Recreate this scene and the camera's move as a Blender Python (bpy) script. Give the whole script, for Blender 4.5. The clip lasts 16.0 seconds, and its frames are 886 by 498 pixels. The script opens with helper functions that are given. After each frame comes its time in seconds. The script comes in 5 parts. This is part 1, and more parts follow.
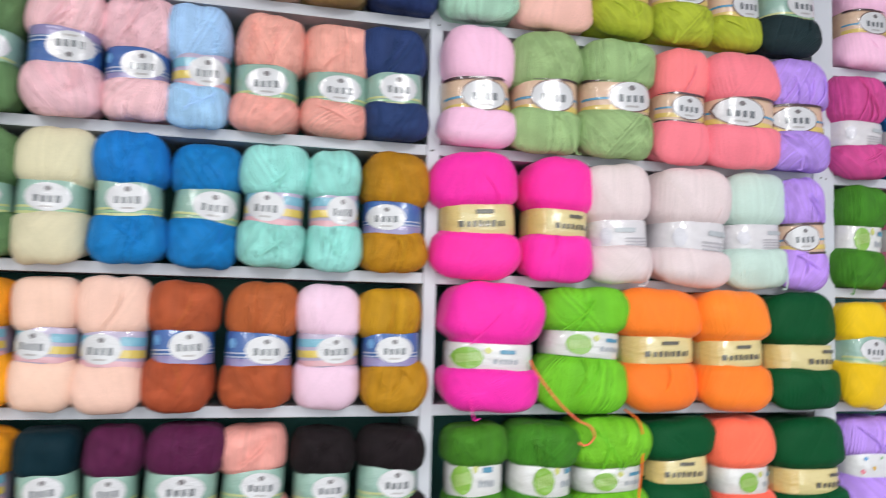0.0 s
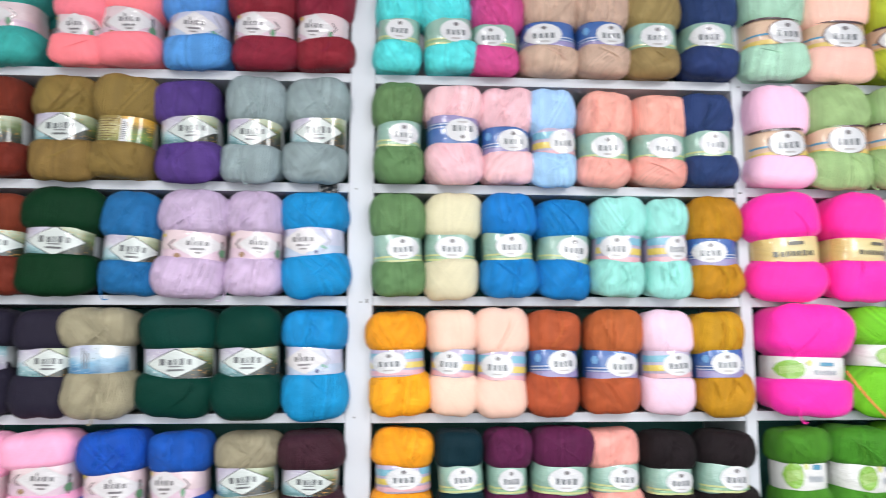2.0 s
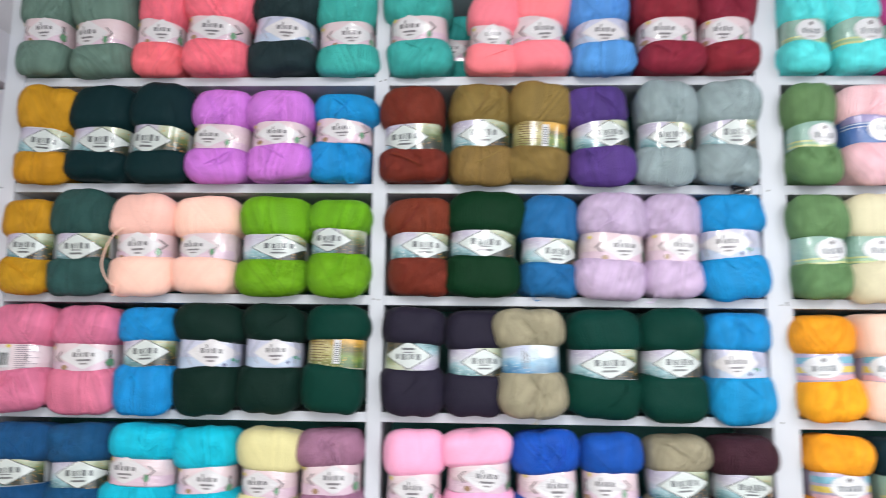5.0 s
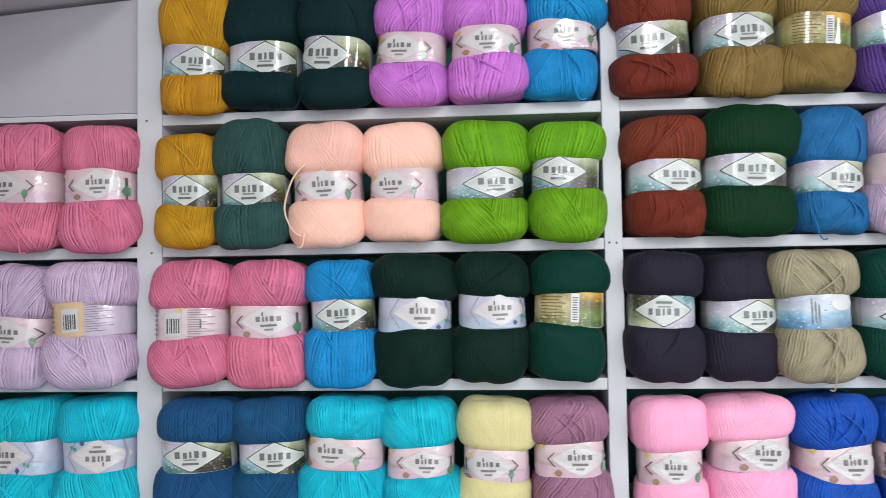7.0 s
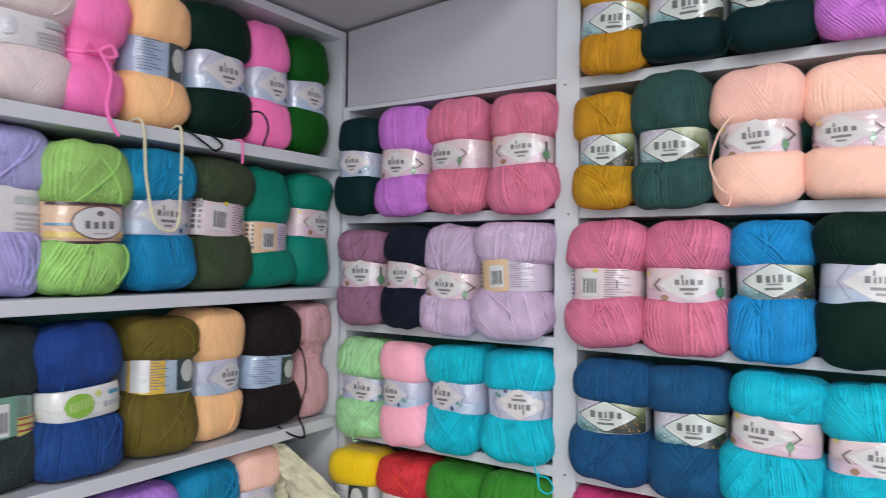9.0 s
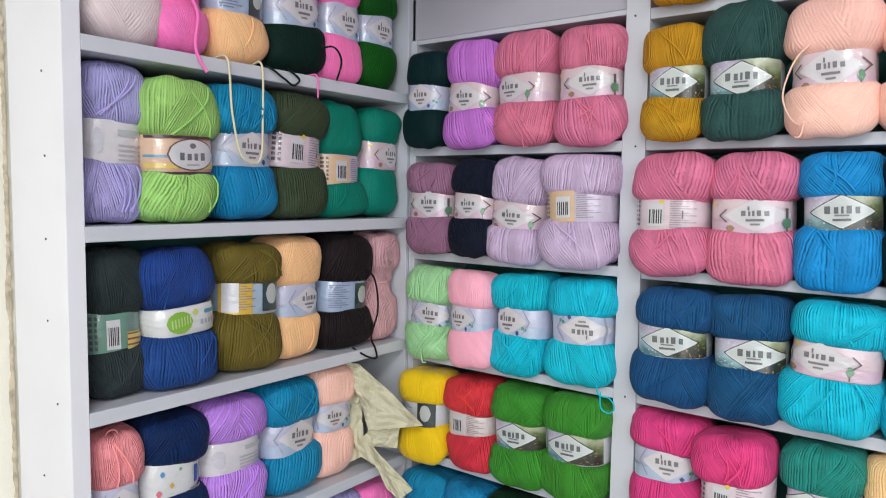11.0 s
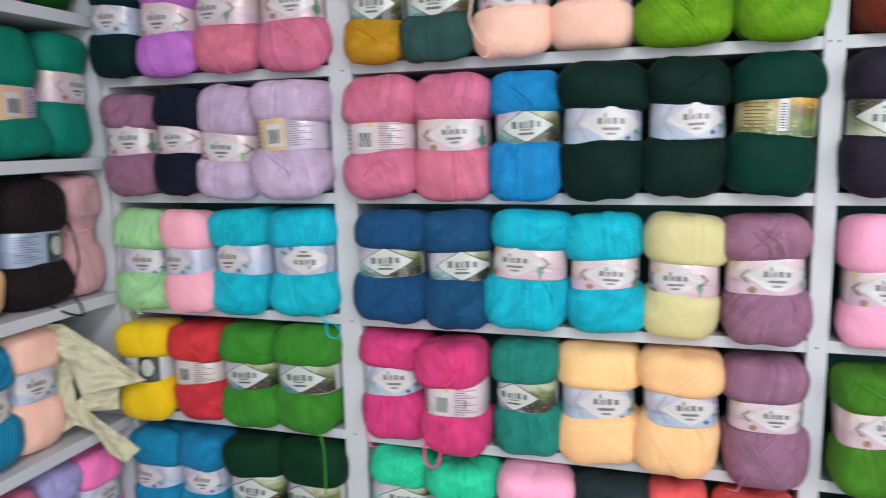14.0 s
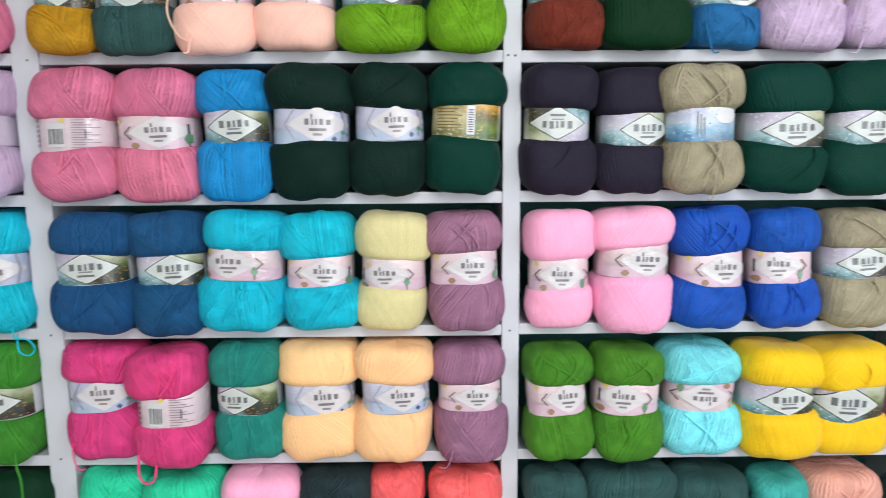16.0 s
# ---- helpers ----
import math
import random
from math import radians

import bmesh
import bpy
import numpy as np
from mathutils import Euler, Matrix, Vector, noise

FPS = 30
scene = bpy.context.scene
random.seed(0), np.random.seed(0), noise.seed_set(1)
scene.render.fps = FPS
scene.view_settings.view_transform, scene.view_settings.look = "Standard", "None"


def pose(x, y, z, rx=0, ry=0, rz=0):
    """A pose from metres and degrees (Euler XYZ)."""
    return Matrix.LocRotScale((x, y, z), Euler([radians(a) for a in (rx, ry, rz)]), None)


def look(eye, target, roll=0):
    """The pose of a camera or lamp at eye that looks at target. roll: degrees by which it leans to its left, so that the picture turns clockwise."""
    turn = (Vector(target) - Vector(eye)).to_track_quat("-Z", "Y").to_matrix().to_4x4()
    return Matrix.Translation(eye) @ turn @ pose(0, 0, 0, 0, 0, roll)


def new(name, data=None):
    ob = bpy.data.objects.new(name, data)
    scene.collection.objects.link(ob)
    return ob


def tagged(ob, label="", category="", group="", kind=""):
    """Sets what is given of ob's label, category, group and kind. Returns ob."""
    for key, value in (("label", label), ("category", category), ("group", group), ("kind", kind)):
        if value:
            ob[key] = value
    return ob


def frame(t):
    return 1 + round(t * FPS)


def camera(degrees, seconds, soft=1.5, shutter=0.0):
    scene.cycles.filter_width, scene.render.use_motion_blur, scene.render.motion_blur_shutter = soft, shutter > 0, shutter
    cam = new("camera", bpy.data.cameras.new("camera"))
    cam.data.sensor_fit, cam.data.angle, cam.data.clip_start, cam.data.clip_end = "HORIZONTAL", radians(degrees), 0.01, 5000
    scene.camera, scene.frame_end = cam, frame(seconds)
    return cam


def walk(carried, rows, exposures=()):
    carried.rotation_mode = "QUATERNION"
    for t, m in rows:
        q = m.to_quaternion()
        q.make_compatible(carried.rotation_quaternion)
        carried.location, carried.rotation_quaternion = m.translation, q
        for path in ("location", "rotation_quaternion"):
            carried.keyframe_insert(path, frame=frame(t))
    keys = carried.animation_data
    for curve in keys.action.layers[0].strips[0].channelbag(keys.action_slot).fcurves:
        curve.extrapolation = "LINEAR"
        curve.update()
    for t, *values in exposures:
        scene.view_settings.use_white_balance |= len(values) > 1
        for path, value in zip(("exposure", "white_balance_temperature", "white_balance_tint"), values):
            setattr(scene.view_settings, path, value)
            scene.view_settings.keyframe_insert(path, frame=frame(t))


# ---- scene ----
cam = camera(63.9, 16.0, soft=0.8, shutter=0.5)
PATH = [
    (0, (0.002, 0.028, 1.509), (0.446, 1.973, 1.647), 1.6),
    (0.5, (-0.177, -0.01, 1.506), (0.269, 1.937, 1.591), -0.4),
    (1, (-0.269, -0.054, 1.525), (0.047, 1.914, 1.692), 0.3),
    (1.5, (-0.32, -0.1, 1.524), (-0.071, 1.874, 1.726), 1.0),
    (2, (-0.368, -0.135, 1.49), (-0.25, 1.848, 1.716), 0.1),
    (2.5, (-0.439, -0.125, 1.495), (-0.535, 1.856, 1.756), 1.7),
    (3, (-0.486, -0.043, 1.457), (-0.707, 1.905, 1.849), 0.8),
    (3.5, (-0.59, -0.052, 1.472), (-0.668, 1.909, 1.856), 1.1),
    (4, (-0.722, -0.116, 1.469), (-0.634, 1.866, 1.728), -0.8),
    (4.5, (-0.84, -0.153, 1.481), (-0.689, 1.827, 1.716), -1.0),
    (5, (-0.929, -0.128, 1.454), (-1.008, 1.85, 1.741), 0.7),
    (5.2, (-0.976, -0.093, 1.466), (-1.094, 1.888, 1.714), -0.1),
    (7.3, (-1.269, 0.075, 1.497), (-1.424, 2.067, 1.567), -1.2),
    (7.5, (-1.285, 0.085, 1.493), (-1.582, 2.061, 1.559), -1.2),
    (8, (-1.315, 0.103, 1.482), (-1.88, 2.022, 1.495), -0.6),
    (8.5, (-1.318, 0.093, 1.477), (-2.213, 1.881, 1.469), -0.4),
    (9, (-1.314, 0.077, 1.47), (-2.412, 1.748, 1.495), 0.7),
    (9.5, (-1.303, 0.047, 1.46), (-2.516, 1.636, 1.5), 1.2),
    (10, (-1.309, 0.023, 1.471), (-2.562, 1.581, 1.464), 0.9),
    (10.2, (-1.307, 0.018, 1.465), (-2.562, 1.575, 1.427), 1.2),
    (12.3, (-1.319, 0.042, 1.462), (-2.479, 1.648, 1.192), -0.2),
    (12.5, (-1.315, 0.042, 1.447), (-2.478, 1.65, 1.193), 0.0),
    (13, (-1.31, 0.045, 1.45), (-2.432, 1.669, 1.129), -1.1),
    (13.5, (-1.29, 0.044, 1.435), (-2.158, 1.823, 1.149), -1.2),
    (14, (-1.272, 0.06, 1.433), (-1.865, 1.946, 1.128), -1.3),
    (14.5, (-1.241, 0.073, 1.434), (-1.602, 2.016, 1.129), -0.4),
    (15, (-1.229, 0.074, 1.433), (-1.493, 2.031, 1.117), 0.3),
    (15.5, (-1.215, 0.065, 1.43), (-1.331, 2.036, 1.113), -0.1),
    (16, (-1.188, 0.058, 1.426), (-1.166, 2.035, 1.125), -0.4),
]
EXPOSURES = [(0.0, -0.34), (0.8, -0.21), (1.5, -0.08), (2.5, 0.05), (3.2, 0.07), (5.2, 0.05), (7.3, -0.17), (8.5, -0.19), (9.5, -0.12), (10.2, -0.08), (12.4, -0.08), (13.2, -0.16), (14.5, -0.1), (16.0, -0.05)]
walk(cam, [(t, look(eye, target, roll)) for t, eye, target, roll in PATH], EXPOSURES)

# ---- world and light ----
wd = bpy.data.worlds.new("world")
scene.world = wd
wd.use_nodes = True
wd.node_tree.nodes["Background"].inputs[0].default_value = (0.85, 0.92, 1.0, 1)
wd.node_tree.nodes["Background"].inputs[1].default_value = 0.3


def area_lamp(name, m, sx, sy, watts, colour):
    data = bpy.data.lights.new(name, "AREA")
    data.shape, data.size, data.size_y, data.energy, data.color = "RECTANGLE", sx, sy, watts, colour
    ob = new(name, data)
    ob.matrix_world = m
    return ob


# added lights out of view: broad fill behind the walk, two assumed overhead lamps
area_lamp("unseen_front_fill", look((0.45, -2.16, 1.55), (0.45, 1.0, 1.6)), 3.5, 1.8, 55, (0.95, 1.0, 1.01))
area_lamp("unseen_overhead_lamp", pose(-0.9, -1.05, 2.45), 0.42, 1.5, 45, (1.0, 1.0, 1.0))
area_lamp("unseen_overhead_lamp_far", pose(0.85, -1.05, 2.45), 0.42, 1.5, 54, (1.0, 1.0, 1.0))


# ---- materials ----
def lin(rgb):
    return tuple((c / 255 / 12.92 if c / 255 <= 0.04045 else ((c / 255 + 0.055) / 1.055) ** 2.4) for c in rgb)


def node_material(name):
    m = bpy.data.materials.new(name)
    m.use_nodes = True
    nt = m.node_tree
    return m, nt, nt.nodes["Principled BSDF"]


def painted(name, rgb, rough=0.4, stain=0.12, scale=7.0, bump=0.05):
    """Paint or laminate with faint stains, scuffs and grain."""
    m, nt, p = node_material(name)
    tc = nt.nodes.new("ShaderNodeTexCoord")
    n1, n2 = nt.nodes.new("ShaderNodeTexNoise"), nt.nodes.new("ShaderNodeTexNoise")
    n1.inputs["Scale"].default_value, n1.inputs["Detail"].default_value = scale, 6
    n2.inputs["Scale"].default_value, n2.inputs["Detail"].default_value = 180, 3
    ramp = nt.nodes.new("ShaderNodeValToRGB")
    c = lin(rgb)
    ramp.color_ramp.elements[0].position, ramp.color_ramp.elements[1].position = 0.32, 0.62
    ramp.color_ramp.elements[0].color = (*[v * (1 - stain) for v in c], 1)
    ramp.color_ramp.elements[1].color = (*c, 1)
    nt.links.new(tc.outputs["Object"], n1.inputs["Vector"])
    nt.links.new(tc.outputs["Object"], n2.inputs["Vector"])
    nt.links.new(n1.outputs["Fac"], ramp.inputs[0])
    nt.links.new(ramp.outputs[0], p.inputs["Base Color"])
    mr = nt.nodes.new("ShaderNodeMapRange")
    mr.inputs["To Min"].default_value, mr.inputs["To Max"].default_value = rough - 0.1, rough + 0.15
    nt.links.new(n1.outputs["Fac"], mr.inputs["Value"])
    nt.links.new(mr.outputs[0], p.inputs["Roughness"])
    b = nt.nodes.new("ShaderNodeBump")
    b.inputs["Strength"].default_value, b.inputs["Distance"].default_value = bump, 0.002
    nt.links.new(n2.outputs["Fac"], b.inputs["Height"])
    nt.links.new(b.outputs[0], p.inputs["Normal"])
    return m


def yarn_material(name, rgb, soft):
    """Plied yarn: strands run along the second map axis, with fibre noise and sheen."""
    m, nt, p = node_material("yarn_" + name)
    uv, info = nt.nodes.new("ShaderNodeUVMap"), nt.nodes.new("ShaderNodeObjectInfo")
    uv.uv_map = "strands"
    sep = nt.nodes.new("ShaderNodeSeparateXYZ")
    nt.links.new(uv.outputs[0], sep.inputs[0])

    def mathn(op, a, b=None):
        n = nt.nodes.new("ShaderNodeMath")
        n.operation = op
        for k, v in enumerate((a, b)):
            if v is None:
                continue
            if isinstance(v, (int, float)):
                n.inputs[k].default_value = v
            else:
                nt.links.new(v, n.inputs[k])
        return n.outputs[0]

    tc = nt.nodes.new("ShaderNodeTexCoord")
    wob = nt.nodes.new("ShaderNodeTexNoise")
    wob.inputs["Scale"].default_value = 9
    nt.links.new(tc.outputs["Object"], wob.inputs["Vector"])
    phase = mathn("ADD", sep.outputs["X"], mathn("MULTIPLY", wob.outputs["Fac"], 0.7))
    strand = mathn("ABSOLUTE", mathn("SINE", mathn("MULTIPLY", phase, math.pi)))
    # grooves differ in depth from strand to strand and fade out in patches where the winding is tight
    groove, patch = nt.nodes.new("ShaderNodeTexWhiteNoise"), nt.nodes.new("ShaderNodeTexNoise")
    groove.noise_dimensions = "1D"
    nt.links.new(mathn("FLOOR", mathn("ADD", phase, 0.5)), groove.inputs["W"])
    patch.inputs["Scale"].default_value, patch.inputs["Detail"].default_value = 4.5, 2
    nt.links.new(tc.outputs["Object"], patch.inputs["Vector"])
    fade = nt.nodes.new("ShaderNodeMapRange")
    fade.inputs["From Min"].default_value, fade.inputs["From Max"].default_value = 0.36, 0.66
    fade.inputs["To Min"].default_value, fade.inputs["To Max"].default_value = 0.22, 1.15
    nt.links.new(patch.outputs["Fac"], fade.inputs["Value"])
    depth = mathn("MULTIPLY", fade.outputs[0], mathn("ADD", 0.25, mathn("MULTIPLY", mathn("POWER", groove.outputs["Value"], 1.6), 1.1)))
    ridge = mathn("SUBTRACT", 1.0, mathn("MULTIPLY", mathn("SUBTRACT", 1.0, mathn("POWER", strand, 0.7)), depth))
    ply = mathn("SINE", mathn("MULTIPLY", mathn("ADD", mathn("MULTIPLY", sep.outputs["Y"], 1.6), phase), 2 * math.pi))
    fuzz = nt.nodes.new("ShaderNodeTexNoise")
    fuzz.inputs["Scale"].default_value, fuzz.inputs["Detail"].default_value = 38, 5
    nt.links.new(tc.outputs["Object"], fuzz.inputs["Vector"])
    blotch = nt.nodes.new("ShaderNodeTexNoise")
    blotch.inputs["Scale"].default_value = 3.5
    nt.links.new(tc.outputs["Object"], blotch.inputs["Vector"])
    height = mathn("ADD", mathn("MULTIPLY", ridge, 1.0), mathn("ADD", mathn("MULTIPLY", ply, 0.03), mathn("MULTIPLY", fuzz.outputs["Fac"], 0.5)))
    bump = nt.nodes.new("ShaderNodeBump")
    bump.inputs["Strength"].default_value, bump.inputs["Distance"].default_value = (0.42 if soft else 0.9), 0.0028
    nt.links.new(height, bump.inputs["Height"])
    nt.links.new(bump.outputs[0], p.inputs["Normal"])
    # colour: per strand, per skein and per fibre
    whole = mathn("FLOOR", phase)
    wn = nt.nodes.new("ShaderNodeTexWhiteNoise")
    wn.noise_dimensions = "1D"
    nt.links.new(whole, wn.inputs["W"])
    val = mathn("ADD", mathn("ADD", 0.88 if soft else 0.76, mathn("MULTIPLY", wn.outputs["Value"], 0.10 if soft else 0.36)),
                mathn("ADD", mathn("MULTIPLY", fuzz.outputs["Fac"], 0.20), mathn("ADD", mathn("MULTIPLY", info.outputs["Random"], 0.10), mathn("MULTIPLY", blotch.outputs["Fac"], 0.08))))
    hsv = nt.nodes.new("ShaderNodeHueSaturation")
    c = lin(rgb)
    k = min(0.74 + 0.44 * min(1.0, max(c) / 0.35), 0.84 / max(c), 0.57 / (0.21 * c[0] + 0.72 * c[1] + 0.07 * c[2]))
    hsv.inputs["Color"].default_value = (*[v * k for v in c], 1)
    hsv.inputs["Saturation"].default_value = 1.0
    nt.links.new(val, hsv.inputs["Value"])
    hue = mathn("ADD", 0.4935, mathn("MULTIPLY", info.outputs["Random"], 0.013))
    nt.links.new(hue, hsv.inputs["Hue"])
    nt.links.new(hsv.outputs[0], p.inputs["Base Color"])
    p.inputs["Roughness"].default_value = 0.62
    p.inputs["Specular IOR Level"].default_value = 0.10 + 0.18 * min(1.0, max(c) / 0.3)
    p.inputs["Sheen Weight"].default_value = 0.15 if soft and max(c) > 0.3 else 0.02
    p.inputs["Sheen Roughness"].default_value = 0.45
    return m


PRINTS = {}


def printed(rgb, rough=0.3):
    """Printed paper under a clear film."""
    if rgb not in PRINTS:
        m, nt, p = node_material("printed_paper")
        tc, n1 = nt.nodes.new("ShaderNodeTexCoord"), nt.nodes.new("ShaderNodeTexNoise")
        n1.inputs["Scale"].default_value, n1.inputs["Detail"].default_value = 5, 4
        nt.links.new(tc.outputs["Object"], n1.inputs["Vector"])
        mix = nt.nodes.new("ShaderNodeValToRGB")
        c = lin(rgb)
        mix.color_ramp.elements[0].color = (*[v * 0.72 for v in c], 1)
        mix.color_ramp.elements[1].color = (*[min(0.70, v * 0.87) for v in c], 1)
        nt.links.new(n1.outputs["Fac"], mix.inputs[0])
        nt.links.new(mix.outputs[0], p.inputs["Base Color"])
        p.inputs["Roughness"].default_value = 0.42
        p.inputs["Coat Weight"].default_value = 1.0
        p.inputs["Coat IOR"].default_value = 1.6
        p.inputs["Coat Roughness"].default_value = 0.05
        b = nt.nodes.new("ShaderNodeBump")
        b.inputs["Strength"].default_value, b.inputs["Distance"].default_value = 0.3, 0.006
        nt.links.new(n1.outputs["Fac"], b.inputs["Height"])
        nt.links.new(b.outputs[0], p.inputs["Normal"])
        nt.links.new(b.outputs[0], p.inputs["Coat Normal"])
        PRINTS[rgb] = m
    return PRINTS[rgb]


def landscape_print(name, left, right, speck):
    """A printed photograph of water and hills: left and right give four colours each from the foot up, with small bright specks."""
    m, nt, p = node_material(name)
    tc, info = nt.nodes.new("ShaderNodeTexCoord"), nt.nodes.new("ShaderNodeObjectInfo")
    move = nt.nodes.new("ShaderNodeVectorMath")
    move.operation = "ADD"
    shift = nt.nodes.new("ShaderNodeCombineXYZ")
    nt.links.new(info.outputs["Random"], shift.inputs["Y"])
    grow = nt.nodes.new("ShaderNodeVectorMath")
    grow.operation = "MULTIPLY"
    grow.inputs[1].default_value = (0, 9, 0)
    nt.links.new(shift.outputs[0], grow.inputs[0])
    flat = nt.nodes.new("ShaderNodeVectorMath")
    flat.operation = "MULTIPLY"
    flat.inputs[1].default_value = (1.4, 0, 0.8)
    nt.links.new(tc.outputs["Object"], flat.inputs[0])
    nt.links.new(flat.outputs[0], move.inputs[0])
    nt.links.new(grow.outputs[0], move.inputs[1])
    sep = nt.nodes.new("ShaderNodeSeparateXYZ")
    nt.links.new(tc.outputs["Object"], sep.inputs[0])

    def grain(scale, detail):
        n = nt.nodes.new("ShaderNodeTexNoise")
        n.inputs["Scale"].default_value, n.inputs["Detail"].default_value = scale, detail
        nt.links.new(move.outputs[0], n.inputs["Vector"])
        return n.outputs["Fac"]

    def plus(a, b, k):
        n = nt.nodes.new("ShaderNodeMath")
        n.operation = "MULTIPLY_ADD"
        nt.links.new(b, n.inputs[0])
        n.inputs[1].default_value = k
        nt.links.new(a, n.inputs[2])
        return n.outputs[0]

    def ramp(value, stops):
        r = nt.nodes.new("ShaderNodeValToRGB")
        while len(r.color_ramp.elements) < len(stops):
            r.color_ramp.elements.new(0.5)
        for e, (at, c) in zip(r.color_ramp.elements, stops):
            e.position, e.color = at, (*c, 1)
        nt.links.new(value, r.inputs[0])
        return r.outputs[0]

    def mixed(fac, a, b):
        n = nt.nodes.new("ShaderNodeMix")
        n.data_type = "RGBA"
        nt.links.new(fac, n.inputs["Factor"])
        for slot, v in (("A", a), ("B", b)):
            socket = next(q for q in n.inputs if q.name == slot and q.type == "RGBA")
            if isinstance(v, tuple):
                socket.default_value = (*v, 1)
            else:
                nt.links.new(v, socket)
        return next(q for q in n.outputs if q.type == "RGBA")

    rough = grain(6, 6)
    up = nt.nodes.new("ShaderNodeMath")
    up.operation = "ADD"
    up.inputs[1].default_value = 0.22
    nt.links.new(sep.outputs["Z"], up.inputs[0])
    high = plus(up.outputs[0], rough, 0.55)
    side = plus(sep.outputs["X"], rough, 0.35)
    sides = ramp(side, [(0.14, (0, 0, 0)), (0.26, (1, 1, 1))])
    tones = [ramp(high, [(q, tuple(v * 0.8 for v in lin(c))) for q, c in zip((0.12, 0.36, 0.58, 0.85), cs)]) for cs in (left, right)]
    specks = ramp(grain(24, 3), [(0.61, (0, 0, 0)), (0.66, (1, 1, 1))])
    nt.links.new(mixed(specks, mixed(sides, tones[0], tones[1]), mixed(sides, tuple(v * 0.8 for v in lin(speck[0])), tuple(v * 0.8 for v in lin(speck[1])))), p.inputs["Base Color"])
    p.inputs["Roughness"].default_value = 0.42
    p.inputs["Coat Weight"].default_value = 1.0
    p.inputs["Coat Roughness"].default_value = 0.06
    return m


LANDSCAPE = landscape_print("landscape_print", ((84, 132, 138), (168, 208, 218), (214, 214, 226), (190, 182, 206)), ((30, 36, 30), (46, 56, 36), (104, 124, 72), (194, 204, 176)), ((236, 238, 242), (206, 150, 70)))
LAKE = landscape_print("lake_print", ((70, 132, 178), (132, 190, 226), (206, 222, 238), (190, 196, 224)), ((96, 136, 168), (150, 190, 218), (206, 224, 238), (226, 234, 242)), ((240, 244, 248), (70, 96, 110)))
MEADOW = landscape_print("meadow_print", ((120, 124, 62), (176, 168, 104), (196, 184, 128), (150, 128, 60)), ((70, 104, 44), (118, 146, 58), (96, 92, 40), (222, 170, 60)), ((226, 220, 180), (240, 190, 70)))
WHITE = painted("white_laminate", (200, 203, 211), 0.38, 0.07)
WALL = painted("white_wall_paint", (196, 194, 202), 0.6, 0.08, 3.0, 0.15)
# end board's white, lightened to carry the light that falls on it
LIT_BOARD = painted("lit_white_board", (228, 228, 234), 0.3, 0.05)
# corner panel's white, greyed so the soffit's shade is in its colour
PANEL = painted("shaded_white_board", (180, 178, 188), 0.5, 0.08, 5.0)
PLASTER = painted("cream_plaster", (238, 235, 220), 0.75, 0.10, 4.0, 0.3)
BACK = painted("sea_green_hardboard", (72, 142, 134), 0.6, 0.2)
FLOOR = painted("grey_floor_tile", (150, 146, 140), 0.4, 0.2)
SCREW = painted("dark_screw_head", (70, 66, 62), 0.4, 0.2)
CLOTH = painted("cream_cotton_cloth", (208, 204, 176), 0.9, 0.18, 30, 0.4)

